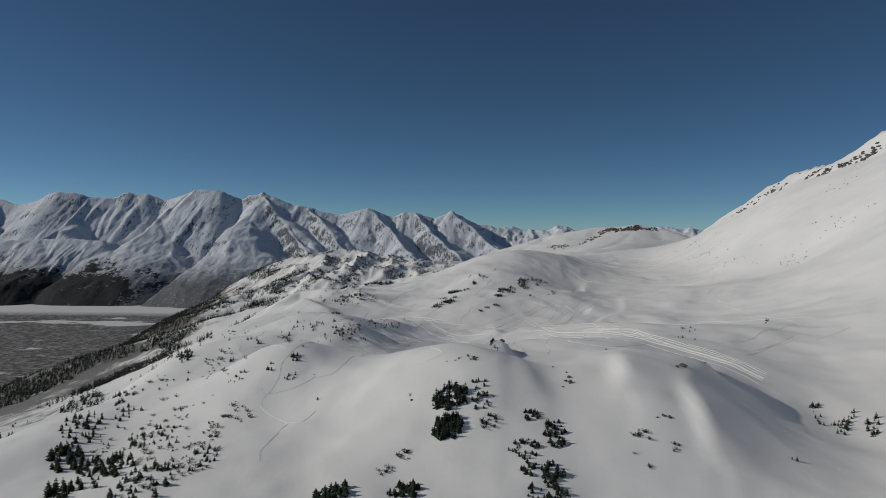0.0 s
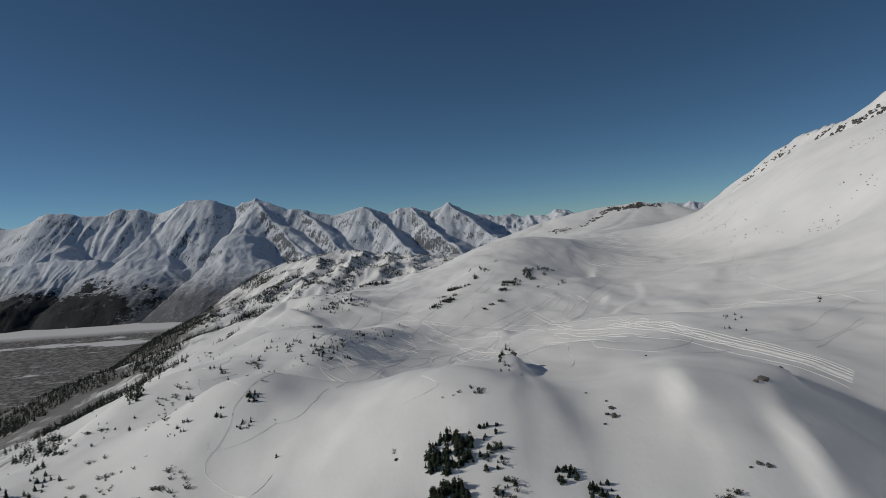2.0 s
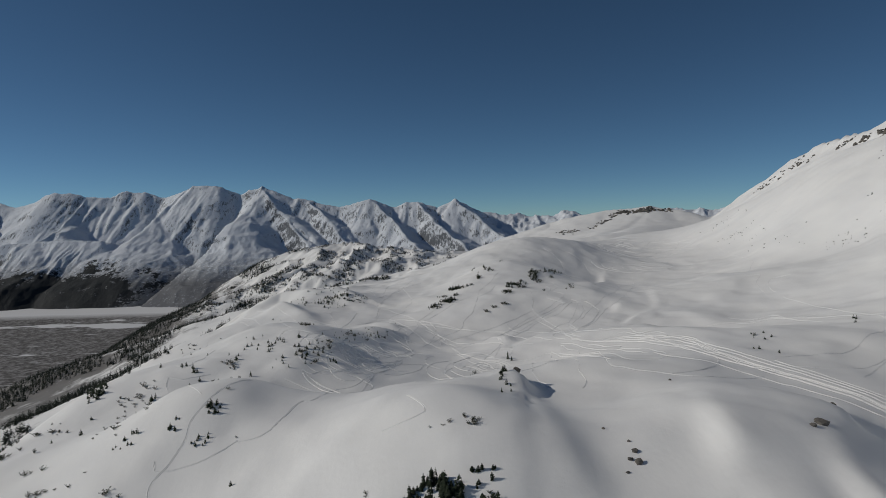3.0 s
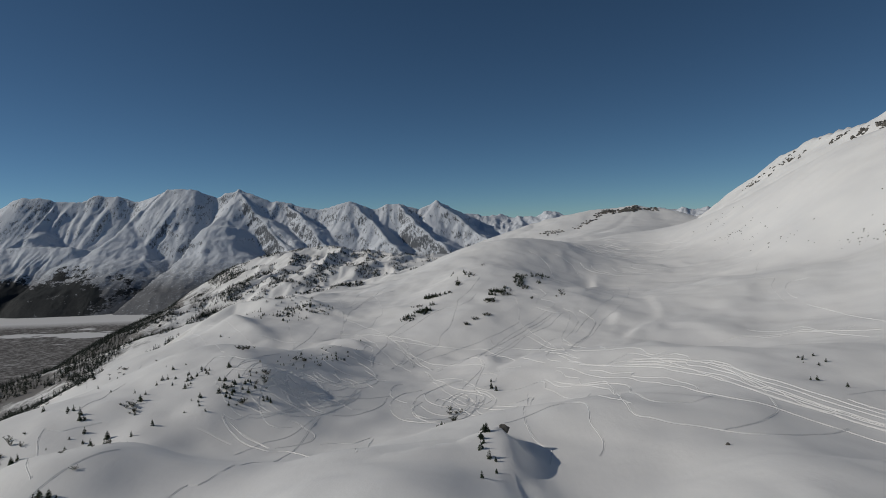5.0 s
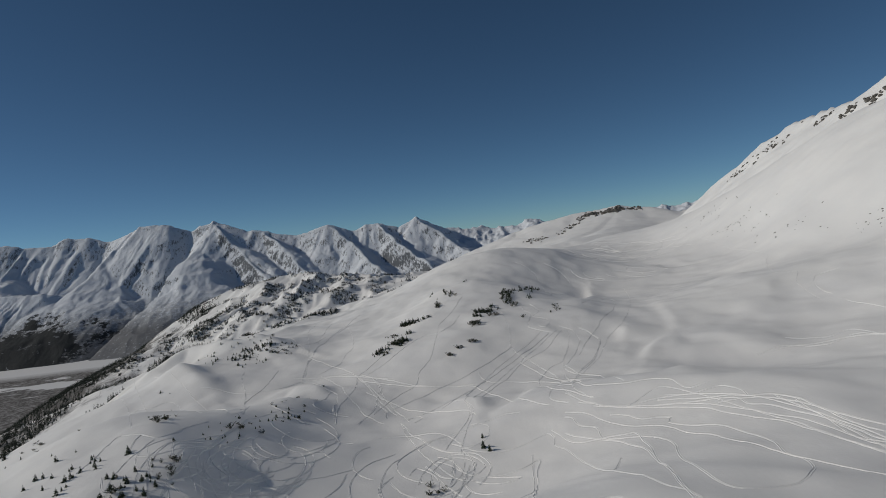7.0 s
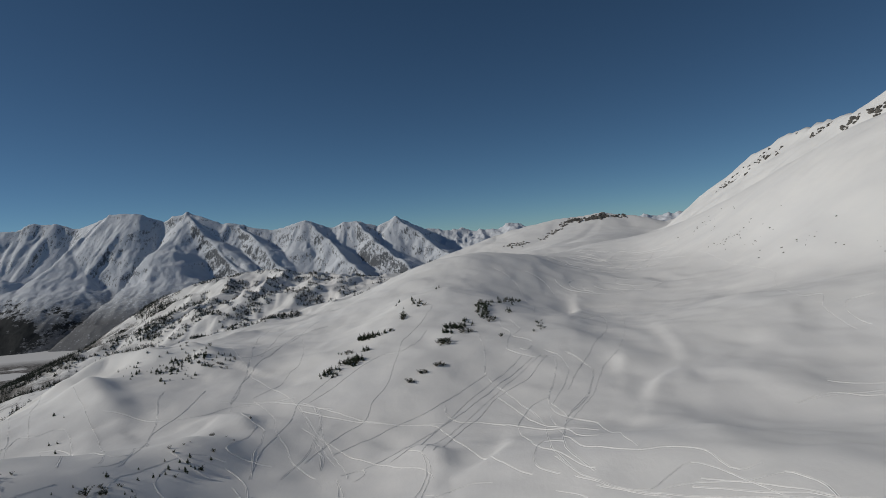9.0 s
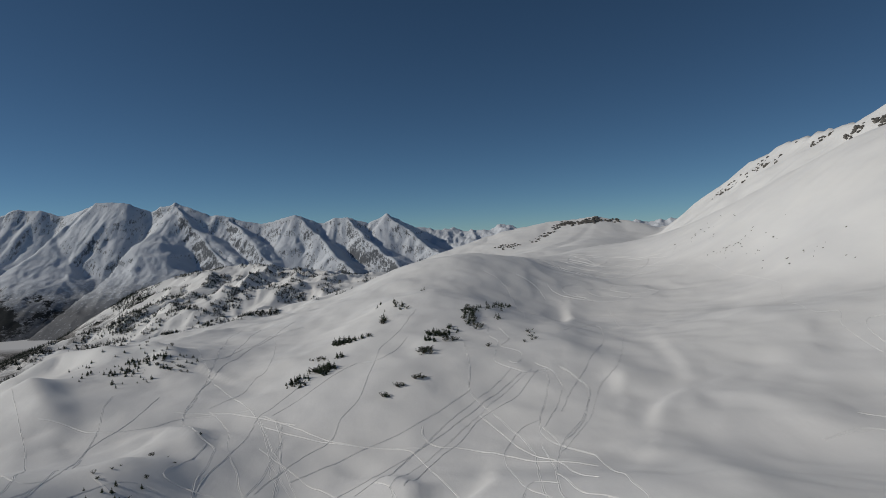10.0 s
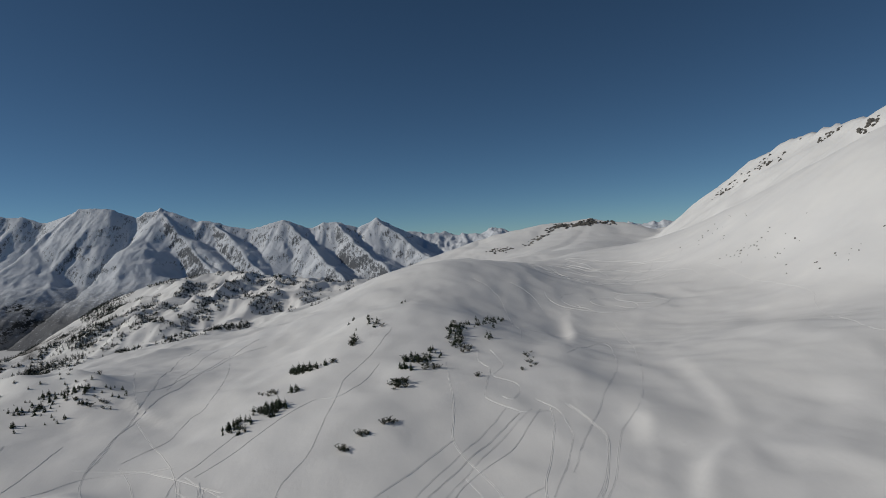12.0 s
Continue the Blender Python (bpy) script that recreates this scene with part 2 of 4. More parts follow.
def fractal(x, y, size, octaves, seed=0, gain=0.5, ridged=False):
    total, amp = 0.0 * x, 1.0
    for k in range(octaves):
        v = grain(x / size + 17.3 * k, y / size - 9.1 * k, seed + k)
        total = total + amp * ((1 - 2 * np.abs(v)) if ridged else v)
        amp, size = amp * gain, size / 2.03
        x, y = 0.8 * x - 0.6 * y, 0.6 * x + 0.8 * y
    return total


def softplus(a, s):
    return s * np.logaddexp(0, a / s)


def ridge(x, y, crest, slope):
    """Height of a roof-like ridge whose crest runs through the points (x, y, z)."""
    best = -1e9 + 0 * x
    for (x0, y0, z0), (x1, y1, z1) in zip(crest, crest[1:]):
        dx, dy = x1 - x0, y1 - y0
        k = np.clip(((x - x0) * dx + (y - y0) * dy) / (dx * dx + dy * dy), 0, 1)
        d = np.hypot(x - x0 - k * dx, y - y0 - k * dy)
        best = np.maximum(best, z0 + (z1 - z0) * k - slope * d)
    return best


def smooth_max(a, b, s):
    return a + softplus(b - a, s)


VALLEY = -488.0


def bank(x, y, line, height, steep, back, side):
    """A snow bank along a line: it rises gently from behind to a lip and breaks off steeply on one side (side 1: to the right of the line's run)."""
    best, out = 1e9 + 0 * x, 0 * x
    total, run = sum(math.dist(a, b) for a, b in zip(line, line[1:])), 0.0
    for (x0, y0), (x1, y1) in zip(line, line[1:]):
        dx, dy = x1 - x0, y1 - y0
        ln = math.hypot(dx, dy)
        k = np.clip(((x - x0) * dx + (y - y0) * dy) / ln ** 2, 0, 1)
        ox, oy = x - x0 - k * dx, y - y0 - k * dy
        d = np.hypot(ox, oy)
        s = np.where(side * (ox * dy - oy * dx) > 0, 1, -1)
        fade = np.sin(np.pi * np.clip((run + k * ln) / total, 0.04, 0.96)) ** 0.5
        h = height * fade * np.where(s > 0, np.exp(-(d / steep) ** 2), np.exp(-d / back))
        out = np.where(d < best, h, out)
        best = np.minimum(best, d)
        run += ln
    return out


def base_land(x, y):
    z = -86 + 0 * x
    # shoulder on the valley side, then the steeper drop
    z = z - 0.33 * softplus(-185 - 0.33 * softplus(y - 1250, 60) - x, 30) - 0.35 * softplus(-620 - x, 60)
    # the mountainside, which ends in a rounded brow
    side = 0.72 * softplus(x - (300 + 0.22 * (y - 650)), 45)
    along = (x - 512) * 0.687 - (y - 1050) * 0.727
    behind = (x - 512) * 0.727 + (y - 1050) * 0.687
    side = side - softplus(side - (99 + 0.41 * along - 0.15 * behind), 10)
    z = z + np.maximum(side, -60)
    # the domed top beyond the pass
    z = smooth_max(z, ridge(x, y, [(240, 2060, -66), (330, 2030, -30), (500, 2000, 16), (620, 1950, 34), (690, 1900, 18), (725, 1850, -12), (760, 1800, -60)], 0.35), 9)
    # wind lips and gully banks
    z = z + bank(x, y, [(22.4, 314.7), (29, 314.8), (31, 301.1), (29.6, 286.6)], 5.4, 3.4, 46.0, -1)
    z = z + bank(x, y, [(33, 300), (30.8, 241.8), (31.7, 230.9), (34.7, 208.6)], 1.9, 4.8, 24.0, -1)
    z = z + bank(x, y, [(96.5, 281.2), (116.1, 278), (116.5, 265), (104.5, 243.5)], 3.4, 3.2, 18.0, -1)
    z = z + bank(x, y, [(72.2, 247.3), (71.3, 234.9), (68.5, 218.8)], 3.2, 4.8, 14.0, 1)
    z = z + bank(x, y, [(91, 223.8), (88.2, 206.1), (87.3, 198), (84.6, 183.1)], 3.8, 3.6, 12.0, 1)
    z = z + bank(x, y, [(167, 835), (151, 730), (143, 683), (130, 640)], 2.6, 12, 40.0, -1)
    z = z + bank(x, y, [(196, 835), (186, 792), (159, 709)], 3.6, 4.8, 24.0, 1)
    z = z + bank(x, y, [(-199, 726), (-173, 745), (-130, 727), (-101, 729), (-80, 704)], 10, 10, 30.0, 1)
    z = z + bank(x, y, [(-173, 699), (-127, 629), (-105, 598)], 6.4, 10.8, 24.0, -1)
    z = z + bank(x, y, [(-92.5, 392), (-97, 385.9), (-74, 330), (-66.9, 295.1)], 2.6, 10, 24.0, -1)
    z = z + bank(x, y, [(-94, 456), (-80.6, 453.7), (-61.6, 429.8), (-48.2, 410.6)], 2.8, 10, 24.0, -1)
    z = z + bank(x, y, [(202, 679), (188, 628), (181, 598), (174, 580), (164, 563)], 1.6, 5, 30.0, 1)
    z = z + bank(x, y, [(164, 563), (156, 559), (149, 554), (134, 530)], 3, 4, 26.0, 1)
    z = z + bank(x, y, [(166, 560), (177, 554), (184, 546), (187, 532), (190, 516), (198, 496)], 3.2, 20, 30.0, 1)
    z = z + bank(x, y, [(147, 598), (145, 584), (139, 572)], 2.4, 5, 16.0, 1)
    z = z + bank(x, y, [(73, 519), (69, 492), (62, 483), (51, 475)], 2, 3, 16.0, 1)
    z = z + bank(x, y, [(32, 525), (39, 516), (44, 501), (44, 484)], 3.6, 5, 20.0, -1)
    z = z + bank(x, y, [(-64, 585), (-56, 593), (-44, 582), (-34, 556)], 3.6, 7, 16.0, -1)
    z = z + bank(x, y, [(-145, 727), (-127, 749), (-104, 724), (-90, 688)], 4.5, 8, 18.0, 1)
    z = z + bank(x, y, [(-62, 559), (-56, 563), (-36, 531), (-31, 519)], 1.8, 8, 16.0, -1)
    z = z + bank(x, y, [(128, 500), (134, 492), (124, 456), (119, 442)], 2.5, 10, 20.0, 1)
    z = z + bank(x, y, [(210, 577), (231, 584), (239, 593)], 2, 9, 24.0, 1)
    return z


def plateau(x, y):
    z = base_land(x, y)
    for hx, hy, r, h in NEAR_HILLS + BASIN_HILLS + MIDDLE_HILLS + FAR_HILLS + NEAR_SWELLS + BASIN_SWELLS + MIDDLE_SWELLS + FAR_SWELLS + HUMMOCKS:
        z = z + h * np.exp(-0.5 * ((x - hx) ** 2 + (y - hy) ** 2) / r ** 2)
    return z


def ground_height(x, y):
    z = plateau(x, y)
    z = z - 0.6 * softplus(y - 2120, 40)
    back = ridge(x, y, [(800, 2300, -80), (838, 1900, -6), (892, 1770, 80), (866, 1620, 119), (854, 1490, 135), (820, 1350, 142), (800, 1270, 136), (775, 1180, 138), (760, 1100, 160), (860, 900, 250), (1000, 600, 330)], 0.75)
    z = smooth_max(z, back + 5 * fractal(x, y, 60, 3, 5), 5)
    soft = np.clip((x + 230) / 120, 0, 1) * np.clip((430 - x) / 120, 0.25, 1)
    knoll = np.exp(-0.5 * (((x + 250) / 230) ** 2 + ((y - 1420) / 300) ** 2))
    z = z + 12.0 * knoll * (fractal(x, y, 80, 4, 21, 0.5, True) - 0.3)
    z = z + 2.3 * soft * fractal(x, y, 78, 3, 14, 0.45) + 0.9 * fractal(x, y, 38, 3, 11) + 0.20 * fractal(x, y, 13, 3, 17)
    z = z + 0.5 * soft * fractal(x + 0.4 * y, y * 0.7, 46, 4, 23, 0.5, True)
    slope = np.clip((x - 330 - 0.22 * (y - 650)) / 120, 0, 1)
    z = z + 3.2 * slope * fractal(0.4 * x + 0.15 * y, y, 85, 4, 27, 0.5)
    floor = VALLEY + 1.2 * fractal(x, y, 90, 3, 31)
    return smooth_max(z, floor, 8)


def sheet(name, xs, ys, zs, mat, keep=None):
    """A grid of quads; xs, ys, zs are 2D arrays."""
    r, c = xs.shape
    idx = np.arange(r * c).reshape(r, c)
    quads = np.stack([idx[:-1, :-1], idx[:-1, 1:], idx[1:, 1:], idx[1:, :-1]], -1).reshape(-1, 4)
    if keep is not None:
        quads = quads[keep[:-1, :-1].ravel()]
    me = bpy.data.meshes.new(name)
    me.vertices.add(r * c)
    me.vertices.foreach_set("co", np.stack([xs, ys, zs], -1).astype(np.float32).ravel())
    me.loops.add(quads.size)
    me.loops.foreach_set("vertex_index", quads.astype(np.int32).ravel())
    me.polygons.add(len(quads))
    me.polygons.foreach_set("loop_start", np.arange(0, quads.size, 4, dtype=np.int32))
    me.polygons.foreach_set("use_smooth", np.ones(len(quads), dtype=bool))
    me.update()
    me.validate()
    me.materials.append(mat)
    return new(name, me)


def steps(*spans):
    """Numbers along one axis: (start, end, step), ..."""
    out = [np.arange(a, b, s) for a, b, s in spans]
    return np.concatenate(out + [[spans[-1][1]]])


GX, GY = (
    steps((-6000, -1500, 120), (-1500, -500, 16), (-500, -260, 5), (-260, 330, 2.5), (330, 640, 5), (640, 1200, 10), (1200, 6000, 160)),
    steps((-3000, 60, 90), (60, 800, 2.5), (800, 1150, 4), (1150, 2200, 8), (2200, 4900, 60), (4900, 7000, 300)))
gx, gy = np.meshgrid(GX, GY)
GZ = ground_height(gx, gy)
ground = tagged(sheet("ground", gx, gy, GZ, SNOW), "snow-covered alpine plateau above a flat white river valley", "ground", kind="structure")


def on_ground(x, y):
    """Height of the built ground sheet."""
    x, y = np.asarray(x, float), np.asarray(y, float)
    i = np.clip(np.searchsorted(GX, x) - 1, 0, len(GX) - 2)
    j = np.clip(np.searchsorted(GY, y) - 1, 0, len(GY) - 2)
    u, v = (x - GX[i]) / (GX[i + 1] - GX[i]), (y - GY[j]) / (GY[j + 1] - GY[j])
    return (GZ[j, i] * (1 - u) + GZ[j, i + 1] * u) * (1 - v) + (GZ[j + 1, i] * (1 - u) + GZ[j + 1, i + 1] * u) * v


# ---------------------------------------------------------------- mountains across the valley
CREST = [(-4262, 4880, 149), (-3809, 4880, 229), (-3539, 4880, 200), (-3355, 4860, 147), (-3023, 4800, 254), (-2815, 4800, 229), (-2660, 4800, 213), (-2486, 4850, 261), (-2342, 4850, 249), (-2195, 4850, 201), (-2016, 4800, 241), (-1941, 4780, 284), (-1735, 4760, 272), (-1582, 4760, 207), (-1389, 4750, 270), (-1149, 4700, 165), (-971, 4680, 140), (-792, 4650, 93), (-571, 4600, 140), (-401, 4600, 87), (-231, 4600, 122), (-68, 4600, 64), (58, 4600, 129), (197, 4650, 54), (374, 4700, -21), (583, 4800, -131), (885, 4850, -337)]
SPURS = (
    [(-2012, 4790, 240), (-2106, 4560, 58), (-2127, 4400, -66), (-2127, 4300, -164), (-2047, 4150, -293), (-2001, 3950, -408), (-1954, 3700, -514)],
    [(-2127, 4300, -164), (-2282, 4180, -189), (-2296, 4000, -304), (-2277, 3780, -447)],
    [(-2815, 4800, 229), (-2775, 4500, 10), (-2811, 4250, -105), (-2723, 4000, -271), (-2577, 3680, -507)],
    [(-3539, 4880, 200), (-3517, 4500, -16), (-3403, 4250, -174), (-3004, 3700, -513)],
    [(-3386, 4180, -156), (-3066, 4220, -131), (-2844, 4240, -106), (-2614, 4250, -96), (-2344, 4260, -117), (-2127, 4300, -164)],
    [(-1389, 4750, 270), (-1452, 4600, 107), (-1426, 4400, -100), (-1267, 4120, -296), (-1134, 3900, -414)],
    [(-1389, 4750, 270), (-1168, 4520, 66), (-987, 4280, -114), (-877, 4050, -258)],
    [(-1014, 4680, 143), (-867, 4480, 14), (-712, 4250, -142), (-529, 3980, -287)],
    [(-571, 4600, 140), (-403, 4400, -10), (-254, 4180, -144), (-122, 3950, -274)],
    [(-231, 4600, 122), (-77, 4400, -19), (63, 4180, -153), (171, 3960, -272)],
    [(58, 4600, 129), (221, 4430, -4), (369, 4230, -132), (472, 4020, -237)],
)


def ribbed(x, y, crest, slopes, size, deep, seed):
    """A ridge whose flanks are cut by gullies that run straight downhill from its crest; slopes: right and left of its run."""
    best, run = -1e9 + 0 * x, 0.0
    for (x0, y0, z0), (x1, y1, z1) in zip(crest, crest[1:]):
        dx, dy = x1 - x0, y1 - y0
        ln = math.hypot(dx, dy)
        k = np.clip(((x - x0) * dx + (y - y0) * dy) / ln ** 2, 0, 1)
        ox, oy = x - x0 - k * dx, y - y0 - k * dy
        d = np.hypot(ox, oy)
        right = ox * dy - oy * dx > 0
        side = np.where(right, 400.0, 0.0)
        cut = fractal(run + k * ln + side + 0.2 * d, 0.16 * d + side, size, 4, seed, 0.55, True)
        best = np.maximum(best, z0 + (z1 - z0) * k - np.where(right, *slopes) * d + deep * np.clip(d / 130, 0.05, 1) * (cut - 0.5))
        run += ln
    return best


def mountain_height(x, y):
    wx, wy = 48 * fractal(x, y, 400, 4, 71), 48 * fractal(x, y, 400, 4, 81)
    z = ribbed(x + 0.25 * wx, y + 0.25 * wy, CREST, (1.0, 1.0), 190, 20, 40)
    for i, s in enumerate(SPURS):
        z = smooth_max(z, ribbed(x + 0.7 * wx, y + 0.5 * wy, s, (0.8, 0.8) if i == 4 else (1.2, 0.60), 150, 19, 60 + i), 3)
    rough = np.clip((z + 520) / 200, 0.15, 1)
    return z + rough * (7 * (fractal(x + wx, y * 0.8 + wy, 200, 4, 52, 0.55, True) - 0.5) + 5 * fractal(x, y, 120, 5, 56) + 2.5 * fractal(x + 0.4 * wx, y * 0.5, 60, 4, 58, 0.55, True))


mx, my = np.meshgrid(steps((-4600, -3000, 25), (-3000, 700, 9), (700, 1300, 30)), steps((3500, 4960, 9)))
mz = mountain_height(mx, my)
mountains = tagged(sheet("mountain_range", mx, my, np.maximum(mz, VALLEY - 30), HAZE_TINTED_SNOW, mz > VALLEY - 25), "snowy rocky mountain range with dark wooded foot across the valley", "mountain range", kind="structure")

fa, fr = np.meshgrid(np.radians(np.arange(2.0, 34.0, 0.1)), steps((4000, 4890, 14)))
fx, fy = fr * np.sin(fa), fr * np.cos(fa)
fz = -6 + 26 * (fractal(fx, 0.6 * fy, 380, 6, 91, 0.55, True) - 0.4) - 0.42 * np.abs(fr - 4800) + 7 * fractal(fx, fy, 90, 4, 95, 0.55, True)
far_range = tagged(sheet("far_range", fx, fy, fz, HAZE_TINTED_SNOW), "distant pale snowy mountain chain at the horizon", "mountain range", kind="structure")
# ---- THINGS
# ---------------------------------------------------------------- trees and shrubs
def mesh_from(name, verts, faces, mat, smooth=False):
    me = bpy.data.meshes.new(name)
    me.from_pydata([tuple(v) for v in verts], [], faces)
    me.materials.append(mat)
    if smooth:
        me.polygons.foreach_set("use_smooth", [True] * len(me.polygons))
    me.update()
    return me


def part(name, me, parent, label=""):
    ob = new(name, me)
    ob.parent = parent
    return tagged(ob, label)


def spray(verts, faces, root, tip, width, lift):
    """One needle-covered branch: a ridged blade with a folded keel."""
    root, tip = np.array(root), np.array(tip)
    d = tip - root
    side = np.array([-d[1], d[0], 0.0])
    side = side / (np.linalg.norm(side) + 1e-9) * width
    mid = root + 0.55 * d
    k = len(verts)
    verts += [root, mid + side - (0, 0, lift), tip, mid - side - (0, 0, lift), mid + (0, 0, lift)]
    faces += [(k, k + 1, k + 4), (k + 1, k + 2, k + 4), (k + 2, k + 3, k + 4), (k + 3, k, k + 4)]


def stem(verts, faces, path, r0, r1, sides=5):
    k0 = len(verts)
    for i, p in enumerate(path):
        r = r0 + (r1 - r0) * i / (len(path) - 1)
        verts += [np.array((p[0] + r * math.cos(a), p[1] + r * math.sin(a), p[2])) for a in np.arange(sides) * 2 * math.pi / sides]
    for i in range(len(path) - 1):
        for s in range(sides):
            a, b2 = k0 + i * sides + s, k0 + i * sides + (s + 1) % sides
            faces.append((a, b2, b2 + sides, a + sides))


def conifer_shape(rng, tiers, around):
    """Crown of a wind-clipped conifer one metre high."""
    verts, faces = [], []
    lean = rng.uniform(-0.06, 0.06, 2)
    for i in range(tiers):
        h = 0.10 + 0.86 * i / (tiers - 1)
        r = (0.30 * (1 - h) ** 0.75 + 0.015) * rng.uniform(0.75, 1.15)
        off = rng.uniform(0, 6.28)
        for s in range(around):
            if rng.uniform() < 0.14:
                continue
            a = off + 6.283 * s / around + rng.uniform(-0.3, 0.3)
            rr = r * rng.uniform(0.6, 1.25)
            c = lean * h
            spray(verts, faces, (c[0], c[1], h + 0.02), (c[0] + rr * math.cos(a), c[1] + rr * math.sin(a), h - rr * rng.uniform(0.1, 0.5)), rr * 0.33 + 0.012, 0.03 * (1.2 - h))
    return verts, faces


def conifer(seed):
    rng = np.random.default_rng(seed)
    tree = new("mountain_hemlock")
    verts, faces = [], []
    stem(verts, faces, [(0, 0, -0.12), (0.01, 0, 0.5), (0, 0.01, 0.97)], 0.035, 0.006, 6)
    part("trunk", mesh_from("trunk", verts, faces, BARK), tree, "thin grey trunk")
    verts, faces = conifer_shape(rng, 10, 7)
    part("crown", mesh_from("crown", verts, faces, NEEDLES), tree)
    return tagged(tree, "small dark green mountain hemlock standing in deep snow", "tree", "hemlocks on the snowfield")


def shrub(seed):
    """Bent, half-buried bush: stems that fan out of the snow, with tufts."""
    rng = np.random.default_rng(seed)
    bush = new("alpine_shrub")
    verts, faces, tv, tf = [], [], [], []
    for i in range(9):
        a, out, h = rng.uniform(0, 6.28), rng.uniform(0.15, 0.75), rng.uniform(0.35, 1.0)
        dx, dy = out * math.cos(a), out * math.sin(a)
        path = [(dx * 0.15, dy * 0.15, -0.15), (dx * 0.5, dy * 0.5, h * 0.45), (dx, dy, h)]
        stem(verts, faces, path, 0.03, 0.008, 4)
        for k in range(7):
            u = rng.uniform(0.3, 1.0)
            base = np.array((dx * u, dy * u, h * u))
            b2 = rng.uniform(0, 6.28)
            ln = rng.uniform(0.1, 0.26)
            spray(tv, tf, base, base + (ln * math.cos(b2), ln * math.sin(b2), ln * rng.uniform(0.0, 0.9)), 0.05, 0.03)
    part("brushwood", mesh_from("brushwood", verts, faces, TWIG), bush, "bare brown stems")
    part("foliage", mesh_from("foliage", tv, tf, NEEDLES), bush)
    return tagged(bush, "low dark shrub bent by snow, half buried in the drift", "shrub", "shrubs on the snowfield")


NEAR_CLUMPS = [
    ("C", 3, 215, 6.1, 6.1, 90, 95, 2.9),
    ("C", 2, 201, 5.4, 5.5, 90, 95, 2.9),
    ("C", 13, 215, 7.5, 6.0, 87, 27, 2.2),
    ("S", 15, 212, 3.5, 4.1, 87, 8, 2.0),
    ("S", 16, 201, 4.3, 2.6, 86, 10, 2.0),
    ("C", 16, 202, 2.9, 2.6, 86, 7, 2.0),
    ("C", 30, 205, 2.9, 3.5, 82, 19, 1.9),
    ("C", 37, 196, 7.2, 3.7, 80, 46, 2.3),
    ("C", 26, 189, 4.8, 4.8, 83, 38, 2.0),
    ("C", 28, 180, 3.5, 3.9, 82, 22, 2.0),
    ("C", 33, 177, 5.2, 3.6, 80, 40, 2.5),
    ("C", 31, 169, 3.3, 7.5, 80, 30, 2.3),
    ("C", -32, 175, 4.6, 4.9, 100, 30, 3.3),
    ("C", -11, 175, 3.8, 4.9, 94, 30, 3.1),
    ("S", -17, 186, 2.4, 3.0, 95, 7, 1.9),
    ("S", -12, 192, 2.8, 2.1, 94, 5, 1.9),
    ("S", 12, 238, 3.5, 2.3, 87, 7, 1.6),
    ("C", 25, 291, 16.0, 2.0, 85, 8, 2.0),
    ("S", 4, 238, 1.8, 2.7, 89, 3, 1.4),
    ("S", -11, 223, 1.2, 1.5, 93, 2, 1.8),
]
NEAR_TWIGS = [
    ("C", -52.5, 252.6, 1, 1, 112, 1, 2.2),
    ("S", 21, 411.9, 7, 4, 80, 5, 2.0),
    ("C", 40, 439, 10, 2, 89, 3, 2.5),
    ("C", 110.8, 188.5, 1, 1, -148, 2, 2.2),
    ("C", 224.9, 420.3, 13, 1, 63, 3, 2.5),
]
RIGHT_TREES = [
    ("C", 158, 258, 7.0, 3.2, 59, 8, 2.0),
    ("C", 154, 244, 5.4, 3.0, 58, 5, 2.2),
    ("C", 158, 239, 9.3, 3.6, 57, 14, 2.5),
    ("C", 169, 236, 10.8, 1.9, 55, 12, 2.5),
    ("C", 168, 247, 4.0, 2.0, 57, 6, 2.0),
    ("S", 64, 187, 9.3, 4.8, 72, 12, 1.7),
    ("S", 73, 186, 2.6, 2.0, 70, 4, 1.5),
    ("C", 149, 371, 25.9, 7.0, 68, 10, 1.6),
]
LEFT_FIELD = [
    ("C", -144, 232, 19.0, 5.7, 122, 51, 3.8),
    ("C", -120, 213, 22.2, 10.9, 119, 60, 3.4),
    ("C", -121, 190, 10.8, 5.2, 122, 21, 3.6),
    ("C", -281, 476, 156.1, 123.6, 121, 51, 2.9),
    ("C", -158, 267, 22.5, 9.1, 120, 45, 2.9),
    ("C", -167, 326, 27.7, 119.3, 117, 27, 2.4),
    ("C", -153, 290, 21.2, 5.6, 118, 18, 2.4),
    ("S", -121, 237, 32.3, 20.8, 117, 44, 1.9),
    ("C", -119, 234, 29.5, 20.9, 117, 24, 2.1),
    ("C", -119, 246, 13.6, 9.3, 116, 27, 2.3),
    ("S", -86, 212, 19.4, 10.0, 112, 34, 1.9),
    ("C", -86, 209, 14.3, 9.9, 112, 27, 2.1),
    ("S", -91, 238, 13.4, 4.1, 111, 12, 2.6),
    ("S", -116, 260, 18.0, 13.8, 114, 24, 1.9),
    ("C", -93, 190, 16.6, 11.1, 116, 48, 2.6),
    ("S", -93, 190, 16.6, 11.1, 116, 14, 2.0),
    ("S", -88, 252, 9.5, 10.5, 109, 16, 1.9),
]
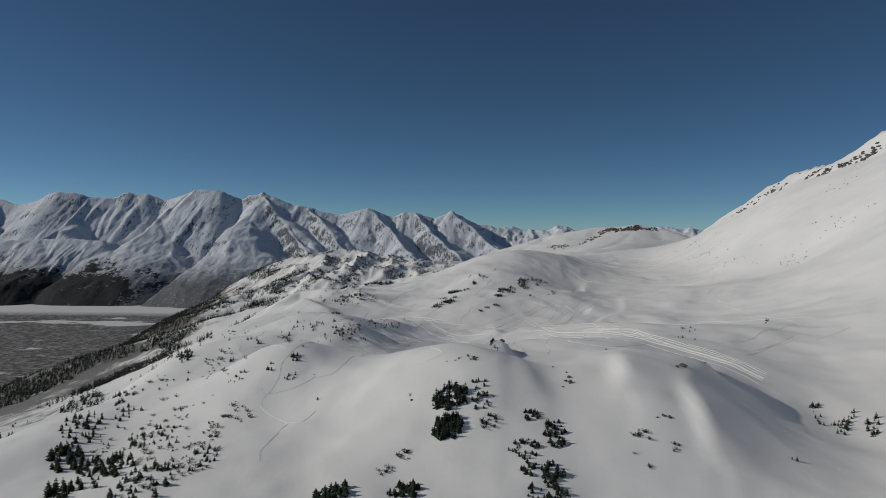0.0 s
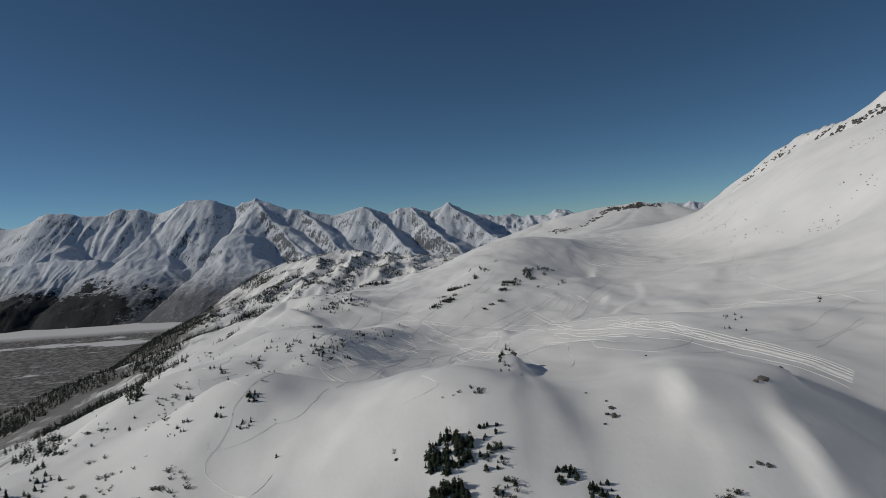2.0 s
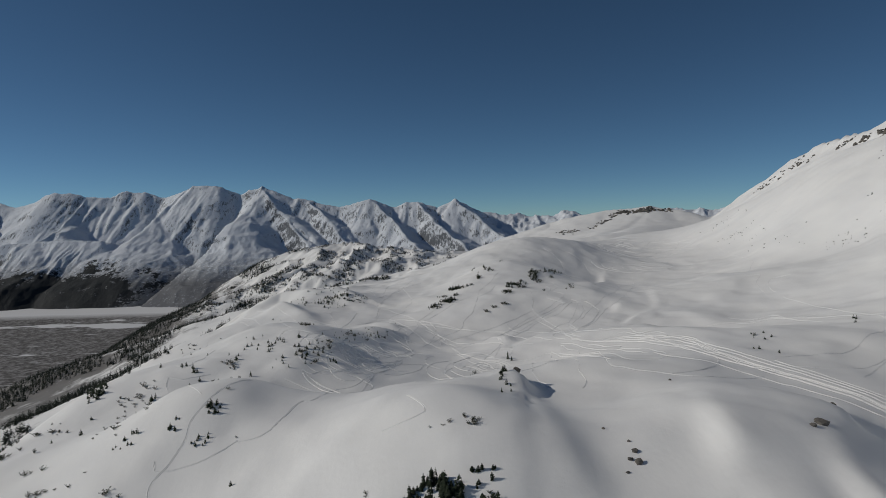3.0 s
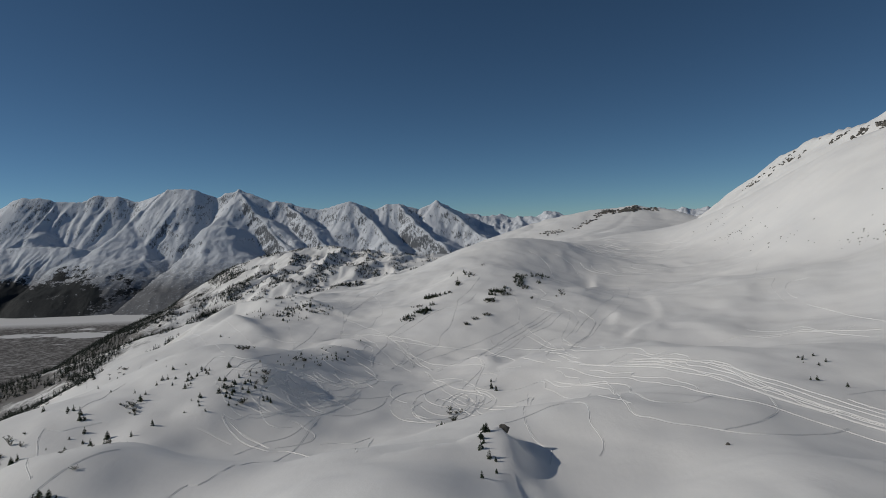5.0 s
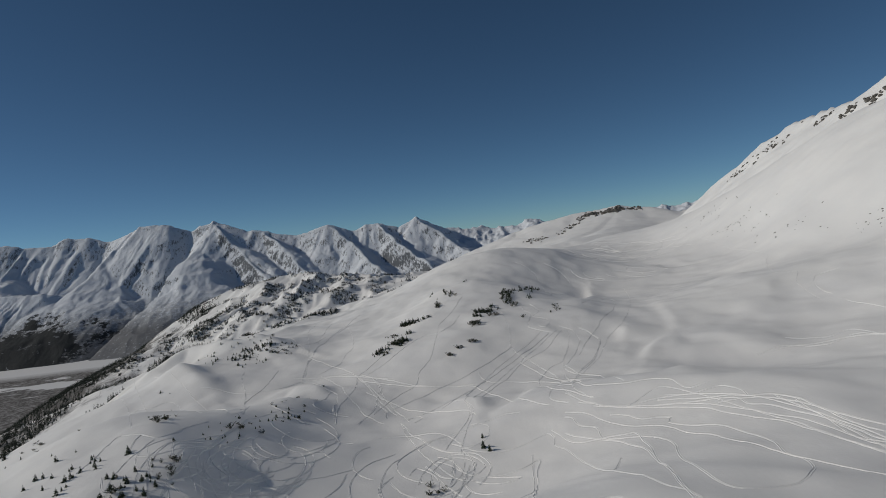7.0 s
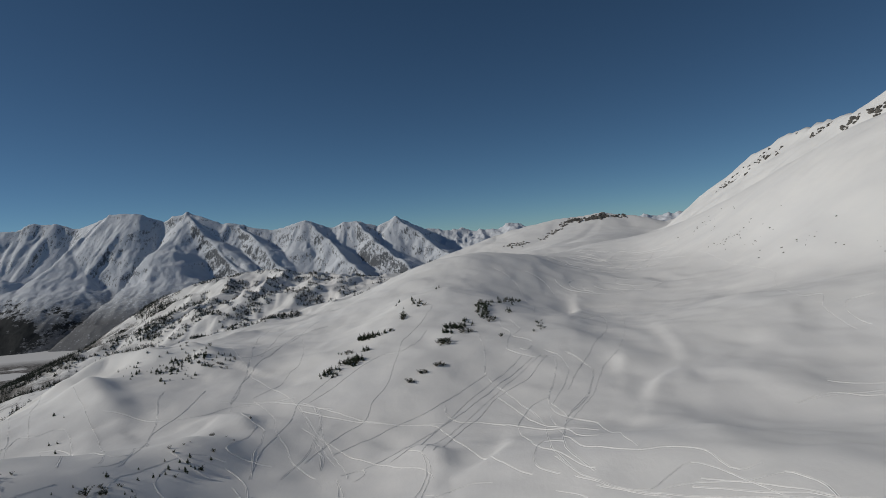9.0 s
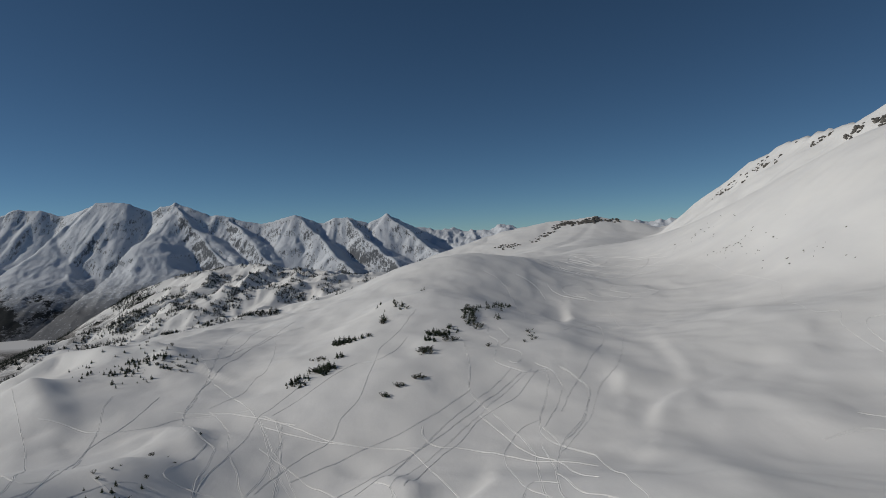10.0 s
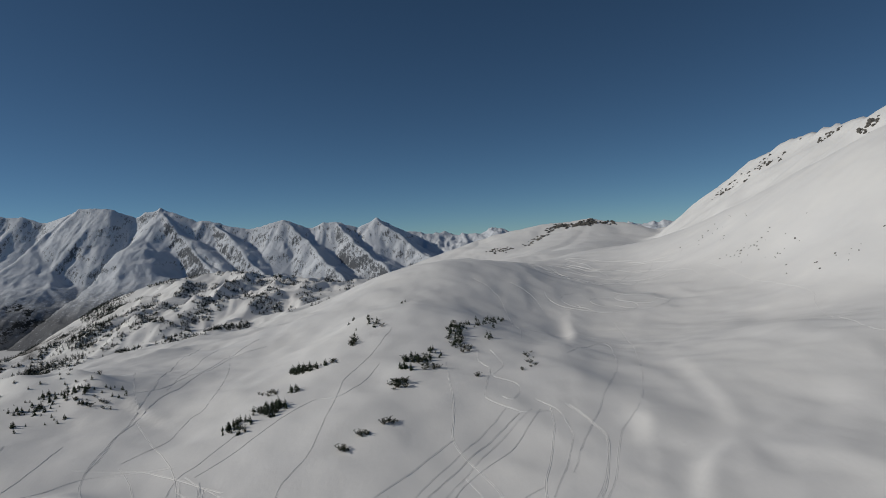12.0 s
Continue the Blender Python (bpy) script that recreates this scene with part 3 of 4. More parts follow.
RIM_SHRUBS = [
    ("C", -121, 708, 35, 19, 166, 36, 2.3),
    ("C", -236, 1166, 60, 30, 106, 31, 2.3),
    ("C", -66, 405.3, 11, 8, 94, 14, 2.2),
    ("S", -43, 521, 57, 11, 86, 14, 2.0),
    ("C", -161.8, 380.4, 18, 5, 119, 17, 2.7),
    ("S", -136, 361.9, 9, 5, 130, 10, 2.0),
    ("S", -204, 582, 15, 6, 130, 8, 2.0),
    ("S", -168, 550, 60, 9, 111, 8, 2.0),
    ("C", -160, 377, 119.9, 112.5, 113, 17, 2.5),
    ("C", -100, 388, 49.8, 41.7, 104, 11, 2.2),
    ("C", -69, 289, 3.1, 2.9, 103, 13, 1.9),
    ("S", -92, 289, 50.2, 41.7, 108, 24, 1.8),
    ("C", -95, 283, 4.1, 5.0, 108, 11, 1.7),
    ("C", -69, 276, 2.7, 3.9, 104, 11, 1.6),
    ("S", -128, 309, 44.6, 17.8, 112, 8, 1.9),
    ("S", -135, 362, 6.2, 3.4, 110, 5, 2.0),
    ("C", -81, 284, 4.9, 3.0, 106, 8, 1.7),
]
EDGE_SHRUBS = [
    ("C", -178, 336, 18, 3, 129, 17, 2.7),
    ("S", -155.6, 343.9, 11, 4, 129, 6, 2.0),
]
LEFT_SHRUBS = [
    ("S", -168.3, 335.1, 40, 7, 128, 8, 2.0),
    ("C", -102.8, 383.7, 60, 2, 105, 6, 2.7),
    ("C", -161.8, 382.3, 16, 4, 117, 20, 3.1),
    ("S", -118, 335, 60, 9, 114, 8, 2.0),
    ("C", -119.9, 373.3, 27, 1, 108, 3, 1.9),
]
BASIN_RIM = [
    ("C", -117, 690, 28, 17, 171, 28, 2.3),
    ("C", -53, 475, 56, 8, 80, 20, 1.9),
    ("S", -61.8, 404.9, 19, 8, 91, 12, 2.0),
    ("C", -90.2, 387.5, 60, 8, 103, 8, 2.0),
    ("C", -82.9, 404.5, 23, 3, 113, 13, 2.0),
    ("C", -65.8, 397.9, 9, 3, 108, 10, 2.0),
    ("S", -200, 543, 7, 2, 149, 6, 2.0),
    ("S", -102.3, 390.2, 7, 2, 135, 6, 2.0),
    ("C", -111.8, 376.4, 22, 2, 124, 7, 3.1),
    ("C", -51.7, 397.7, 4, 2, 102, 6, 1.9),
    ("S", -82, 469, 10, 5, 107, 8, 2.0),
]
BASIN_LOW = [
    ("C", -43, 500, 22, 6, 78, 14, 1.7),
    ("S", -53, 469, 8, 2, 77, 6, 2.0),
    ("C", 15, 364, 9, 2, 99, 7, 1.7),
    ("C", 25.5, 308.7, 3, 1, 94, 6, 2.3),
    ("C", -76.3, 428.7, 3, 1, 115, 3, 2.7),
    ("C", -85.4, 424.8, 10, 2, 117, 7, 2.0),
    ("S", -203, 540, 10, 3, 149, 6, 2.0),
    ("S", 20.9, 399.2, 2, 1, 99, 3, 2.2),
    ("C", -123, 572, 60, 8, 114, 13, 1.9),
]
HILL_ROWS = [
    ("C", -7, 627, 7, 3, 134, 12, 3.1),
    ("C", 4, 636, 7, 3, 143, 15, 3.4),
    ("C", 10, 640, 5, 2, 143, 10, 3.6),
    ("C", 15, 688, 11, 4, 138, 24, 3.6),
    ("C", 48, 746, 16, 3, 101, 10, 2.9),
    ("S", 37, 715, 8, 2, 94, 10, 2.4),
    ("C", 69, 671, 8, 7, 77, 27, 3.1),
    ("C", 92, 706, 21, 4, 83, 27, 3.6),
    ("C", 116, 736, 41, 4, 77, 12, 3.6),
    ("S", 59, 637, 7, 5, 98, 17, 2.4),
    ("S", -6, 627, 7, 3, 132, 8, 2.0),
    ("S", 4, 636, 8, 3, 144, 10, 2.0),
    ("S", 10, 640, 5, 2, 149, 7, 2.0),
    ("S", 15, 686, 11, 4, 142, 16, 2.0),
    ("S", 49, 745, 16, 3, 103, 7, 2.0),
    ("S", 69, 671, 8, 7, 99, 18, 2.0),
    ("S", 92, 707, 22, 5, 81, 18, 2.0),
    ("S", 116, 736, 45, 4, 77, 8, 2.0),
]
HILL_LOW = [
    ("C", -4, 631, 6, 3, 124, 9, 3.0),
    ("C", 7, 641, 5, 3, 135, 9, 3.0),
    ("C", 13, 657, 5, 3, 122, 6, 3.0),
    ("C", 23, 685, 5, 2, 144, 9, 3.0),
    ("C", 63, 656, 4, 3, 164, 9, 3.0),
    ("C", 78, 679, 7, 4, 81, 12, 3.0),
    ("C", 97, 718, 11, 3, 76, 11, 3.0),
    ("C", 107, 730, 12, 4, 65, 8, 3.0),
    ("C", 137, 804, 11, 3, 65, 6, 2.8),
    ("C", 36, 760, 41, 3, 96, 5, 2.6),
    ("S", 74, 656, 5, 4, -166, 10, 2.0),
    ("S", 93, 683, 6, 4, -136, 10, 2.0),
    ("S", 31, 684, 4, 3, 131, 6, 2.0),
    ("C", -105, 708, 17, 4, 167, 24, 3.0),
    ("C", -115, 694, 10, 5, 147, 12, 3.0),
    ("S", -87, 695, 15, 5, 150, 14, 2.0),
    ("S", 54, 605, 3, 3, 113, 6, 2.0),
    ("S", 44, 599, 3, 1, 172, 5, 2.0),
    ("S", 38, 592, 2, 2, 145, 5, 2.0),
    ("S", 120, 659, 21, 4, 73, 10, 2.0),
    ("C", 70, 819, 6, 2, 92, 3, 2.4),
    ("S", 93, 642, 1, 1, -137, 3, 2.0),
    ("C", -107, 708, 15, 4, 167, 16, 2.6),
    ("S", -118, 735, 31, 15, 130, 14, 2.0),
    ("C", -81, 704, 10, 6, 124, 10, 2.4),
    ("C", -111, 669, 12, 3, 122, 4, 3.0),
    ("S", 0, 665, 9, 4, 132, 8, 2.0),
]

place_rng = np.random.default_rng(21)
CONIFERS = [conifer(100 + i) for i in range(6)]
SHRUBS = [shrub(200 + i) for i in range(5)]
waiting, settled = CONIFERS + SHRUBS, []


def spots(patch):
    """Places, headings and heights in one elliptical patch."""
    kind, x, y, a, b2, turn, n, size = patch
    c, s = math.cos(radians(turn)), math.sin(radians(turn))
    for _ in range(n):
        r, w = math.sqrt(place_rng.uniform()), place_rng.uniform(0, 6.283)
        u, v = a * r * math.cos(w), b2 * r * math.sin(w)
        px, py = x + u * c - v * s, y + u * s + v * c
        yield kind, px, py, float(on_ground(px, py)), place_rng.uniform(0, 360), size * place_rng.uniform(0.4, 1.25)


def plant(kind, px, py, pz, turn, size):
    if count[kind] >= 290:                 # past what one could count
        (thicket if kind == "C" else brush).append((px, py, pz, turn, size))
        return
    count[kind] += 1
    pool = CONIFERS if kind == "C" else SHRUBS
    src = pool[int(place_rng.integers(len(pool)))]
    size = 0.74 * size if kind == "C" else 0.72 * size
    wide = place_rng.uniform(1.2, 2.2) if kind == "C" else place_rng.uniform(1.0, 1.8)
    m = pose(px, py, pz - 0.05, place_rng.uniform(-7, 7), place_rng.uniform(-7, 7), turn) @ Matrix.Diagonal((size * wide, size * wide, size, 1))
    if src in waiting:
        waiting.remove(src)
        settled.append((src, m))
    else:
        copy_thing(src, m)


thicket, field, brush = [], [], []           # small trees too many to tell apart
count = {"C": 0, "S": 0}
for patch in NEAR_CLUMPS + NEAR_TWIGS + RIGHT_TREES + LEFT_FIELD + RIM_SHRUBS + EDGE_SHRUBS + LEFT_SHRUBS + BASIN_RIM[:4]:
    for spot in spots(patch):
        if patch in LEFT_FIELD[:5] or patch in NEAR_CLUMPS[:2]:
            field.append(spot[1:])
        else:
            plant(*spot)
for patch in BASIN_RIM[4:] + BASIN_LOW + HILL_ROWS + HILL_LOW:
    for spot in spots(patch):
        if spot[0] == "S":
            plant(*spot)
        else:
            thicket.append(spot[1:])
for src, m in settled:
    src.matrix_basis = m


def joined_trees(name, places, mat, label, variants=5, tiers=7, around=5, seed=300, wide=1.0):
    """Many small conifers in one mesh; places: x, y, z, turn, height."""
    rng = np.random.default_rng(seed)
    shapes = []
    for k in range(variants):
        v, f = conifer_shape(np.random.default_rng(seed + 1 + k), tiers, around)
        shapes.append((np.array(v), np.array(f)))
    allv, allf, base = [], [], 0
    for x, y, z, turn, size in places:
        v, f = shapes[int(rng.integers(variants))]
        c, s = math.cos(radians(turn)), math.sin(radians(turn))
        w = wide * size * rng.uniform(0.85, 1.3)
        allv.append(np.stack([x + w * (v[:, 0] * c - v[:, 1] * s), y + w * (v[:, 0] * s + v[:, 1] * c), z + size * (v[:, 2] - 0.06)], 1))
        allf.append(f + base)
        base += len(v)
    v, f = np.concatenate(allv), np.concatenate(allf)
    me = bpy.data.meshes.new(name)
    me.vertices.add(len(v))
    me.vertices.foreach_set("co", v.astype(np.float32).ravel())
    me.loops.add(f.size)
    me.loops.foreach_set("vertex_index", f.astype(np.int32).ravel())
    me.polygons.add(len(f))
    me.polygons.foreach_set("loop_start", np.arange(0, f.size, 3, dtype=np.int32))
    me.update()
    me.materials.append(mat)
    return tagged(new(name, me), label, "trees", kind="stuff")


joined_trees("hemlock_thicket", field, NEEDLES, "dense dark hemlock thicket on the edge of the snowfield", tiers=10, around=7, seed=310, wide=1.25)
joined_trees("hemlock_rows", thicket, NEEDLES, "rows of small dark hemlocks on the snowy hummocks", tiers=9, around=6, wide=1.35)


def joined_shrubs(name, places, label, seed=320):
    """The far shrubs, stems and foliage in one mesh."""
    rng = np.random.default_rng(seed)
    shapes = []
    for src in SHRUBS:
        for child in src.children:
            me = child.data
            shapes.append((np.array([v.co for v in me.vertices]), [tuple(p.vertices) for p in me.polygons], 0 if child.name.startswith("brushwood") else 1))
    verts, faces, mats = [], [], []
    for x, y, z, turn, size in places:
        k = 2 * int(rng.integers(len(SHRUBS)))
        c, s, w = math.cos(radians(turn)), math.sin(radians(turn)), size * rng.uniform(1.0, 1.8)
        for v, f, m in shapes[k:k + 2]:
            base = len(verts)
            verts += list(np.stack([x + w * (v[:, 0] * c - v[:, 1] * s), y + w * (v[:, 0] * s + v[:, 1] * c), z + size * v[:, 2]], 1))
            faces += [tuple(i + base for i in q) for q in f]
            mats += [m] * len(f)
    me = mesh_from(name, verts, faces, TWIG)
    me.materials.append(NEEDLES)
    me.polygons.foreach_set("material_index", mats)
    return tagged(new(name, me), label, "shrubs", kind="stuff")


joined_shrubs("shrub_patches", brush, "patches of low dark shrubs on the snowy hummocks")


def scatter(rng, n, x0, x1, y0, y1, chance, low, high):
    x, y = rng.uniform(x0, x1, n), rng.uniform(y0, y1, n)
    z = on_ground(x, y)
    keep = rng.uniform(0, 1, n) < chance(x, y, z)
    x, y, z = x[keep], y[keep], z[keep]
    return list(zip(x, y, z, rng.uniform(0, 360, len(x)), rng.uniform(low, high, len(x))))


def knoll_chance(x, y, z):
    lumps = fractal(x, y, 34, 4, 401)
    drop = on_ground(x, y) - on_ground(x + 5, y - 5)          # leeward faces of the hummocks
    return np.clip((lumps - 0.34 + 0.14 * drop - 0.0002 * np.maximum(x + 250, 0)) * 5.0, 0, 1) * (z > -165)


def shoulder_chance(x, y, z):
    below = -185 - 0.33 * np.maximum(y - 1250, 0) - x + 22 * fractal(x, y * 0.6, 90, 4, 413)
    lumps = fractal(x, y * 0.5, 42, 4, 411)
    inner = np.exp(-0.5 * ((below - 158) / 22) ** 2)
    outer = np.clip((below - 250) / 30, 0, 1)
    return np.clip((lumps + 1.3 * np.maximum(inner * 0.62, outer) - 0.62) * 2.4, 0, 1) * (below > 40) * (z > -400)


tree_rng = np.random.default_rng(77)
joined_trees("knoll_trees", scatter(tree_rng, 42000, -560, 60, 1000, 1880, knoll_chance, 1.8, 5.0), FOREST, "scattered dark hemlock clumps on a snowy knoll", seed=330, wide=1.5)
joined_trees("slope_forest", scatter(tree_rng, 60000, -820, -190, 260, 1900, shoulder_chance, 3.0, 8.0), FOREST, "dark conifer forest on the slope above the valley", seed=350)


# ---------------------------------------------------------------- rocks
def rock_shape(rng, flat):
    bm = bmesh.new()
    bmesh.ops.create_icosphere(bm, subdivisions=2, radius=1.0)
    o = Vector(rng.uniform(-50, 50, 3))
    for v in bm.verts:
        k = 1 + 0.45 * noise.noise(v.co * 1.3 + o) + 0.2 * noise.noise(v.co * 3.1 + o)
        v.co = Vector((v.co.x * k, v.co.y * k, v.co.z * k * flat))
    return bm


def rock(x, y, size, flat, seed, label="dark grey rock poking out of the snow"):
    rng = np.random.default_rng(seed)
    bm = rock_shape(rng, flat)
    me = bpy.data.meshes.new("rock")
    bm.to_mesh(me)
    bm.free()
    me.materials.append(ROCK)
    ob = new("rock", me)
    ob.matrix_basis = pose(x, y, float(on_ground(x, y)) + 0.15 * size * flat, rng.uniform(-15, 15), rng.uniform(-15, 15), rng.uniform(0, 360)) @ Matrix.Diagonal((size, size * rng.uniform(0.7, 1.2), size, 1))
    return tagged(ob, label, "rock", "rocks in the snow")


for k, (x, y, s, fl) in enumerate([(44.3, 242.1, 0.9, 0.7), (48.3, 234.1, 0.8, 0.8), (48.4, 230.3, 1.3, 0.8), (46.7, 227.8, 1.1, 0.7), (48.2, 226.6, 1.5, 0.9), (44.9, 223.7, 0.9, 0.6), (94.6, 237.8, 2.6, 0.6), (91.4, 235.4, 1.5, 0.6), (73.7, 200.4, 1.2, 0.7), (75.5, 199.4, 1.5, 0.7), (71.4, 199.5, 0.8, 0.6), (-10.9, 220, 0.9, 1.0), (80.3, 296.5, 0.9, 0.8), (117, 281, 1.6, 0.5), (116.6, 268, 1.4, 0.5)]):
    rock(x, y, 0.55 * s, fl, 500 + k)
rock(30.7, 309.8, 1.3, 1.0, 540, "snow-capped dark boulder at the lip of a drift")


def rock_band(name, spots_xy, count, spread, low, high, label, seed, steep=1.1):
    """Broken cliff of many blocks along given places, one mesh."""
    rng = np.random.default_rng(seed)
    whole = bmesh.new()
    for k in range(count):
        cx, cy = spots_xy[int(rng.integers(len(spots_xy)))]
        x, y = cx + rng.normal() * spread, cy + rng.normal() * spread
        s = rng.uniform(low, high)
        one = rock_shape(rng, rng.uniform(0.5, steep))
        m = pose(x, y, float(on_ground(x, y)) - 0.1 * s, rng.uniform(-30, 30), rng.uniform(-30, 30), rng.uniform(0, 360)) @ Matrix.Diagonal((s, s * rng.uniform(0.5, 1.0), s, 1))
        one.transform(m)
        tmp = bpy.data.meshes.new("tmp")
        one.to_mesh(tmp)
        one.free()
        whole.from_mesh(tmp)
        bpy.data.meshes.remove(tmp)
    me = bpy.data.meshes.new(name)
    whole.to_mesh(me)
    whole.free()
    me.materials.append(ROCK)
    return tagged(new(name, me), label, "rocks", kind="stuff")


rock_band("dome_crags", [(535, 1946), (560, 1932), (585, 1930), (612, 1918), (640, 1906), (655, 1902), (600, 1908), (575, 1916)], 170, 9, 1.6, 6.0, "dark crags under the crest of the white dome", 601)
rock_band("dome_low_crags", [(527, 1951), (506, 1933), (471, 1891), (453, 1881), (423, 1850), (370, 1837), (352, 1851), (334, 1864)], 120, 9, 1.2, 3.8, "broken rocks along the foot of the white dome", 602)
rock_band("ridge_crags", [(777, 1597), (791, 1568), (774, 1562), (759, 1471), (774, 1457), (791, 1474), (779, 1416), (766, 1286), (763, 1264)], 80, 14, 1.2, 4.0, "small dark crags on the snowy back ridge", 603)
rock_band("summit_crags", [(685, 1104), (692, 1098), (700, 1098), (703, 1072), (708, 1058), (719, 1047), (730, 1049), (738, 1046)], 80, 9, 1.5, 4.5, "dark rock ribs near the mountain top", 604)
rock_band("side_rocks", [(392, 699), (393, 690), (393, 678), (394, 716), (403, 703), (443, 703), (452, 681), (453, 736), (392, 918), (400, 910), (393, 865), (394, 856), (371, 800), (382, 763), (394, 896), (428, 1000), (442, 1045), (429, 1048), (509, 792), (524, 792), (404, 919)], 130, 11, 0.3, 1.1, "small scattered rocks on the smooth mountainside", 605, 0.8)

# ---------------------------------------------------------------- snowmobile trails
TRAILS_A = [
    [(97.4, 550.4), (99.8, 530.8), (105.5, 512.7), (99.9, 472.2), (98, 454.9)],
    [(93.7, 536.5), (85.8, 477), (90.5, 461.7), (96.3, 453), (103.3, 449), (109.5, 441.6), (110.1, 432.9), (111.4, 427.6), (116.6, 426.8)],
    [(77, 466.7), (80.1, 449.6), (85.4, 437.8), (91.3, 431.9), (97.9, 435.5), (104, 437.2), (108.2, 430.9), (109.6, 421), (111.6, 409.1), (113.6, 396.3), (115.7, 385.8), (117.4, 376), (116.2, 362.7), (116.3, 354.4), (117.3, 349), (122.7, 335.1), (127.4, 323.3), (147.7, 278.7)],
    [(78.4, 450.2), (86.3, 435.1), (94.7, 423.3), (102.6, 413.3), (106.6, 407), (108.5, 397.6), (112.1, 388.8), (115.1, 382.6), (116.4, 372.7), (115.8, 360.5), (116.9, 348.5), (122.2, 334.5), (126.9, 322.7), (147.4, 278.3)],
]
TRAILS_B = [
    [(81.3, 441.5), (92.4, 428), (101.2, 419.1), (107.5, 413.5), (113, 408.8), (115.8, 405.5), (115.3, 399.2), (119.2, 393.6), (121.5, 384.1), (123.4, 373.6), (122.9, 363), (122.6, 355.6), (127, 340.5), (130.9, 327.8), (150, 281.9)],
    [(93.3, 430.3), (100.8, 427.8), (109.6, 421), (117.1, 419.6), (118.9, 413.8), (119.4, 409), (118.6, 405)],
    [(99.4, 426.5), (105.4, 419.1), (110.5, 413.1), (115, 409.7), (118.5, 404.7), (124.2, 400.5), (126.9, 392.3), (126.1, 380.1), (127.6, 372.4), (129.5, 364.1), (132, 346.5), (136.4, 335), (153.5, 286.7)],
    [(110.4, 406.8), (117.7, 403.4), (123.6, 396), (126.2, 385), (125.7, 375), (125.8, 366.9), (126.3, 360.1), (129.6, 343.6), (133.9, 331.7), (151.6, 284.1)],
]
TRAILS_C = [
    [(126.1, 393.2), (124.3, 383.2), (123, 373.9), (119.8, 362.8), (118.9, 356.4), (119.5, 351.6), (125.1, 338.2), (129.3, 325.7), (149, 280.5)],
    [(98.3, 421.9), (106.7, 412), (111.5, 400.4), (115.8, 389.2), (119.2, 380.7), (120.3, 371.1), (119.2, 359.7), (121.3, 354), (126.3, 339.6), (130.2, 326.9), (149.6, 281.4)],
]
TRAILS_D = [
    [(83.5, 429.6), (87, 425.1), (89.6, 416.5), (93.4, 414.1), (96.8, 410.2), (94.7, 407.1), (97.6, 399.4), (101.8, 393.2), (104.5, 387.7), (104.9, 380.1), (104.6, 369.6), (101.4, 358.7), (101.5, 352.7), (98.9, 345.2), (92.6, 337.4), (88.3, 336), (83.9, 336.3), (80, 336.9), (78, 339.3), (78.1, 347.2), (79.5, 357), (83.4, 373.8), (87.4, 387), (87.2, 395.5), (85, 401), (79.6, 406.7), (75.6, 413.2), (76.3, 422.9), (72.6, 430.2), (72.4, 438.7), (70.6, 442)],
    [(71.8, 446.8), (77.6, 438.4), (81.1, 424.8), (84.8, 414.6), (90.8, 407.9), (93.5, 401.8), (94.6, 393), (98.6, 384.2), (98.9, 371.4), (100.5, 362.9), (101.7, 353.9), (103.3, 346.8), (105.4, 341.3), (107.4, 336.6), (113.9, 323.9), (120.3, 314.1), (143.6, 272.9)],
]
TRAILS_E = [
    [(67, 428.4), (71.5, 417.9), (77, 408.1), (79.7, 396.5), (79.1, 382), (76.1, 364.8), (71.7, 348.7), (69.8, 338.8), (70.1, 333.3)],
    [(64.2, 417.8), (65.2, 404.2), (65.4, 386.8), (65.5, 371.8), (66.7, 359.4), (67.1, 348.6), (67.8, 341.7), (69.9, 338)],
    [(66, 372.5), (70.9, 383.1), (72.9, 387)],
    [(8.4, 505.1), (13.8, 483.4), (21.2, 457.3), (29.1, 442), (36.8, 435.9), (40.4, 426.9), (39.9, 419.6), (35.6, 411.6)],
    [(8.4, 505.1), (12.9, 475.8), (18.4, 448.8), (25, 428.1), (30.4, 417.9), (39, 416.1), (49.1, 414.5), (55.6, 417.1), (52, 402.7), (45, 366.2)],
    [(29, 453.7), (37, 437.7), (46.9, 433.1), (55.9, 433.4), (62.1, 435.1), (63.3, 429.9), (62.4, 423), (64.2, 417.8)],
]
TRAILS_F = [
    [(38.7, 504.3), (39.7, 486.8), (35.7, 470.3), (30.2, 458.8), (26.5, 447.6)],
    [(9.4, 508.8), (17, 511.2), (18.6, 502.7), (14.8, 499)],
    [(13.5, 428.3), (15.8, 434.6), (20.4, 427.5), (24.4, 416.9), (29.4, 405.9)],
    [(38.3, 416.6), (47.9, 407.6), (40.8, 408), (34.5, 415.3)],
    [(27.1, 425.3), (28.9, 434), (27.8, 422.8), (26.6, 416)],
    [(23.1, 437.3), (28.3, 430.8), (33.5, 420.4), (38.6, 424.4), (36.5, 432.9), (29, 439.8), (22.3, 437.7), (18.1, 428.5), (16.5, 420)],
    [(19, 435.6), (24.7, 421.9), (31.4, 421.5), (35.7, 426.6), (34.8, 432.3), (28, 437.4), (22.1, 431.5), (20.1, 418.7)],
    [(-101.6, 648.1), (-96.2, 624.5), (-86.7, 597), (-79, 563.3), (-63.6, 513.7), (-59.4, 493.9)],
]
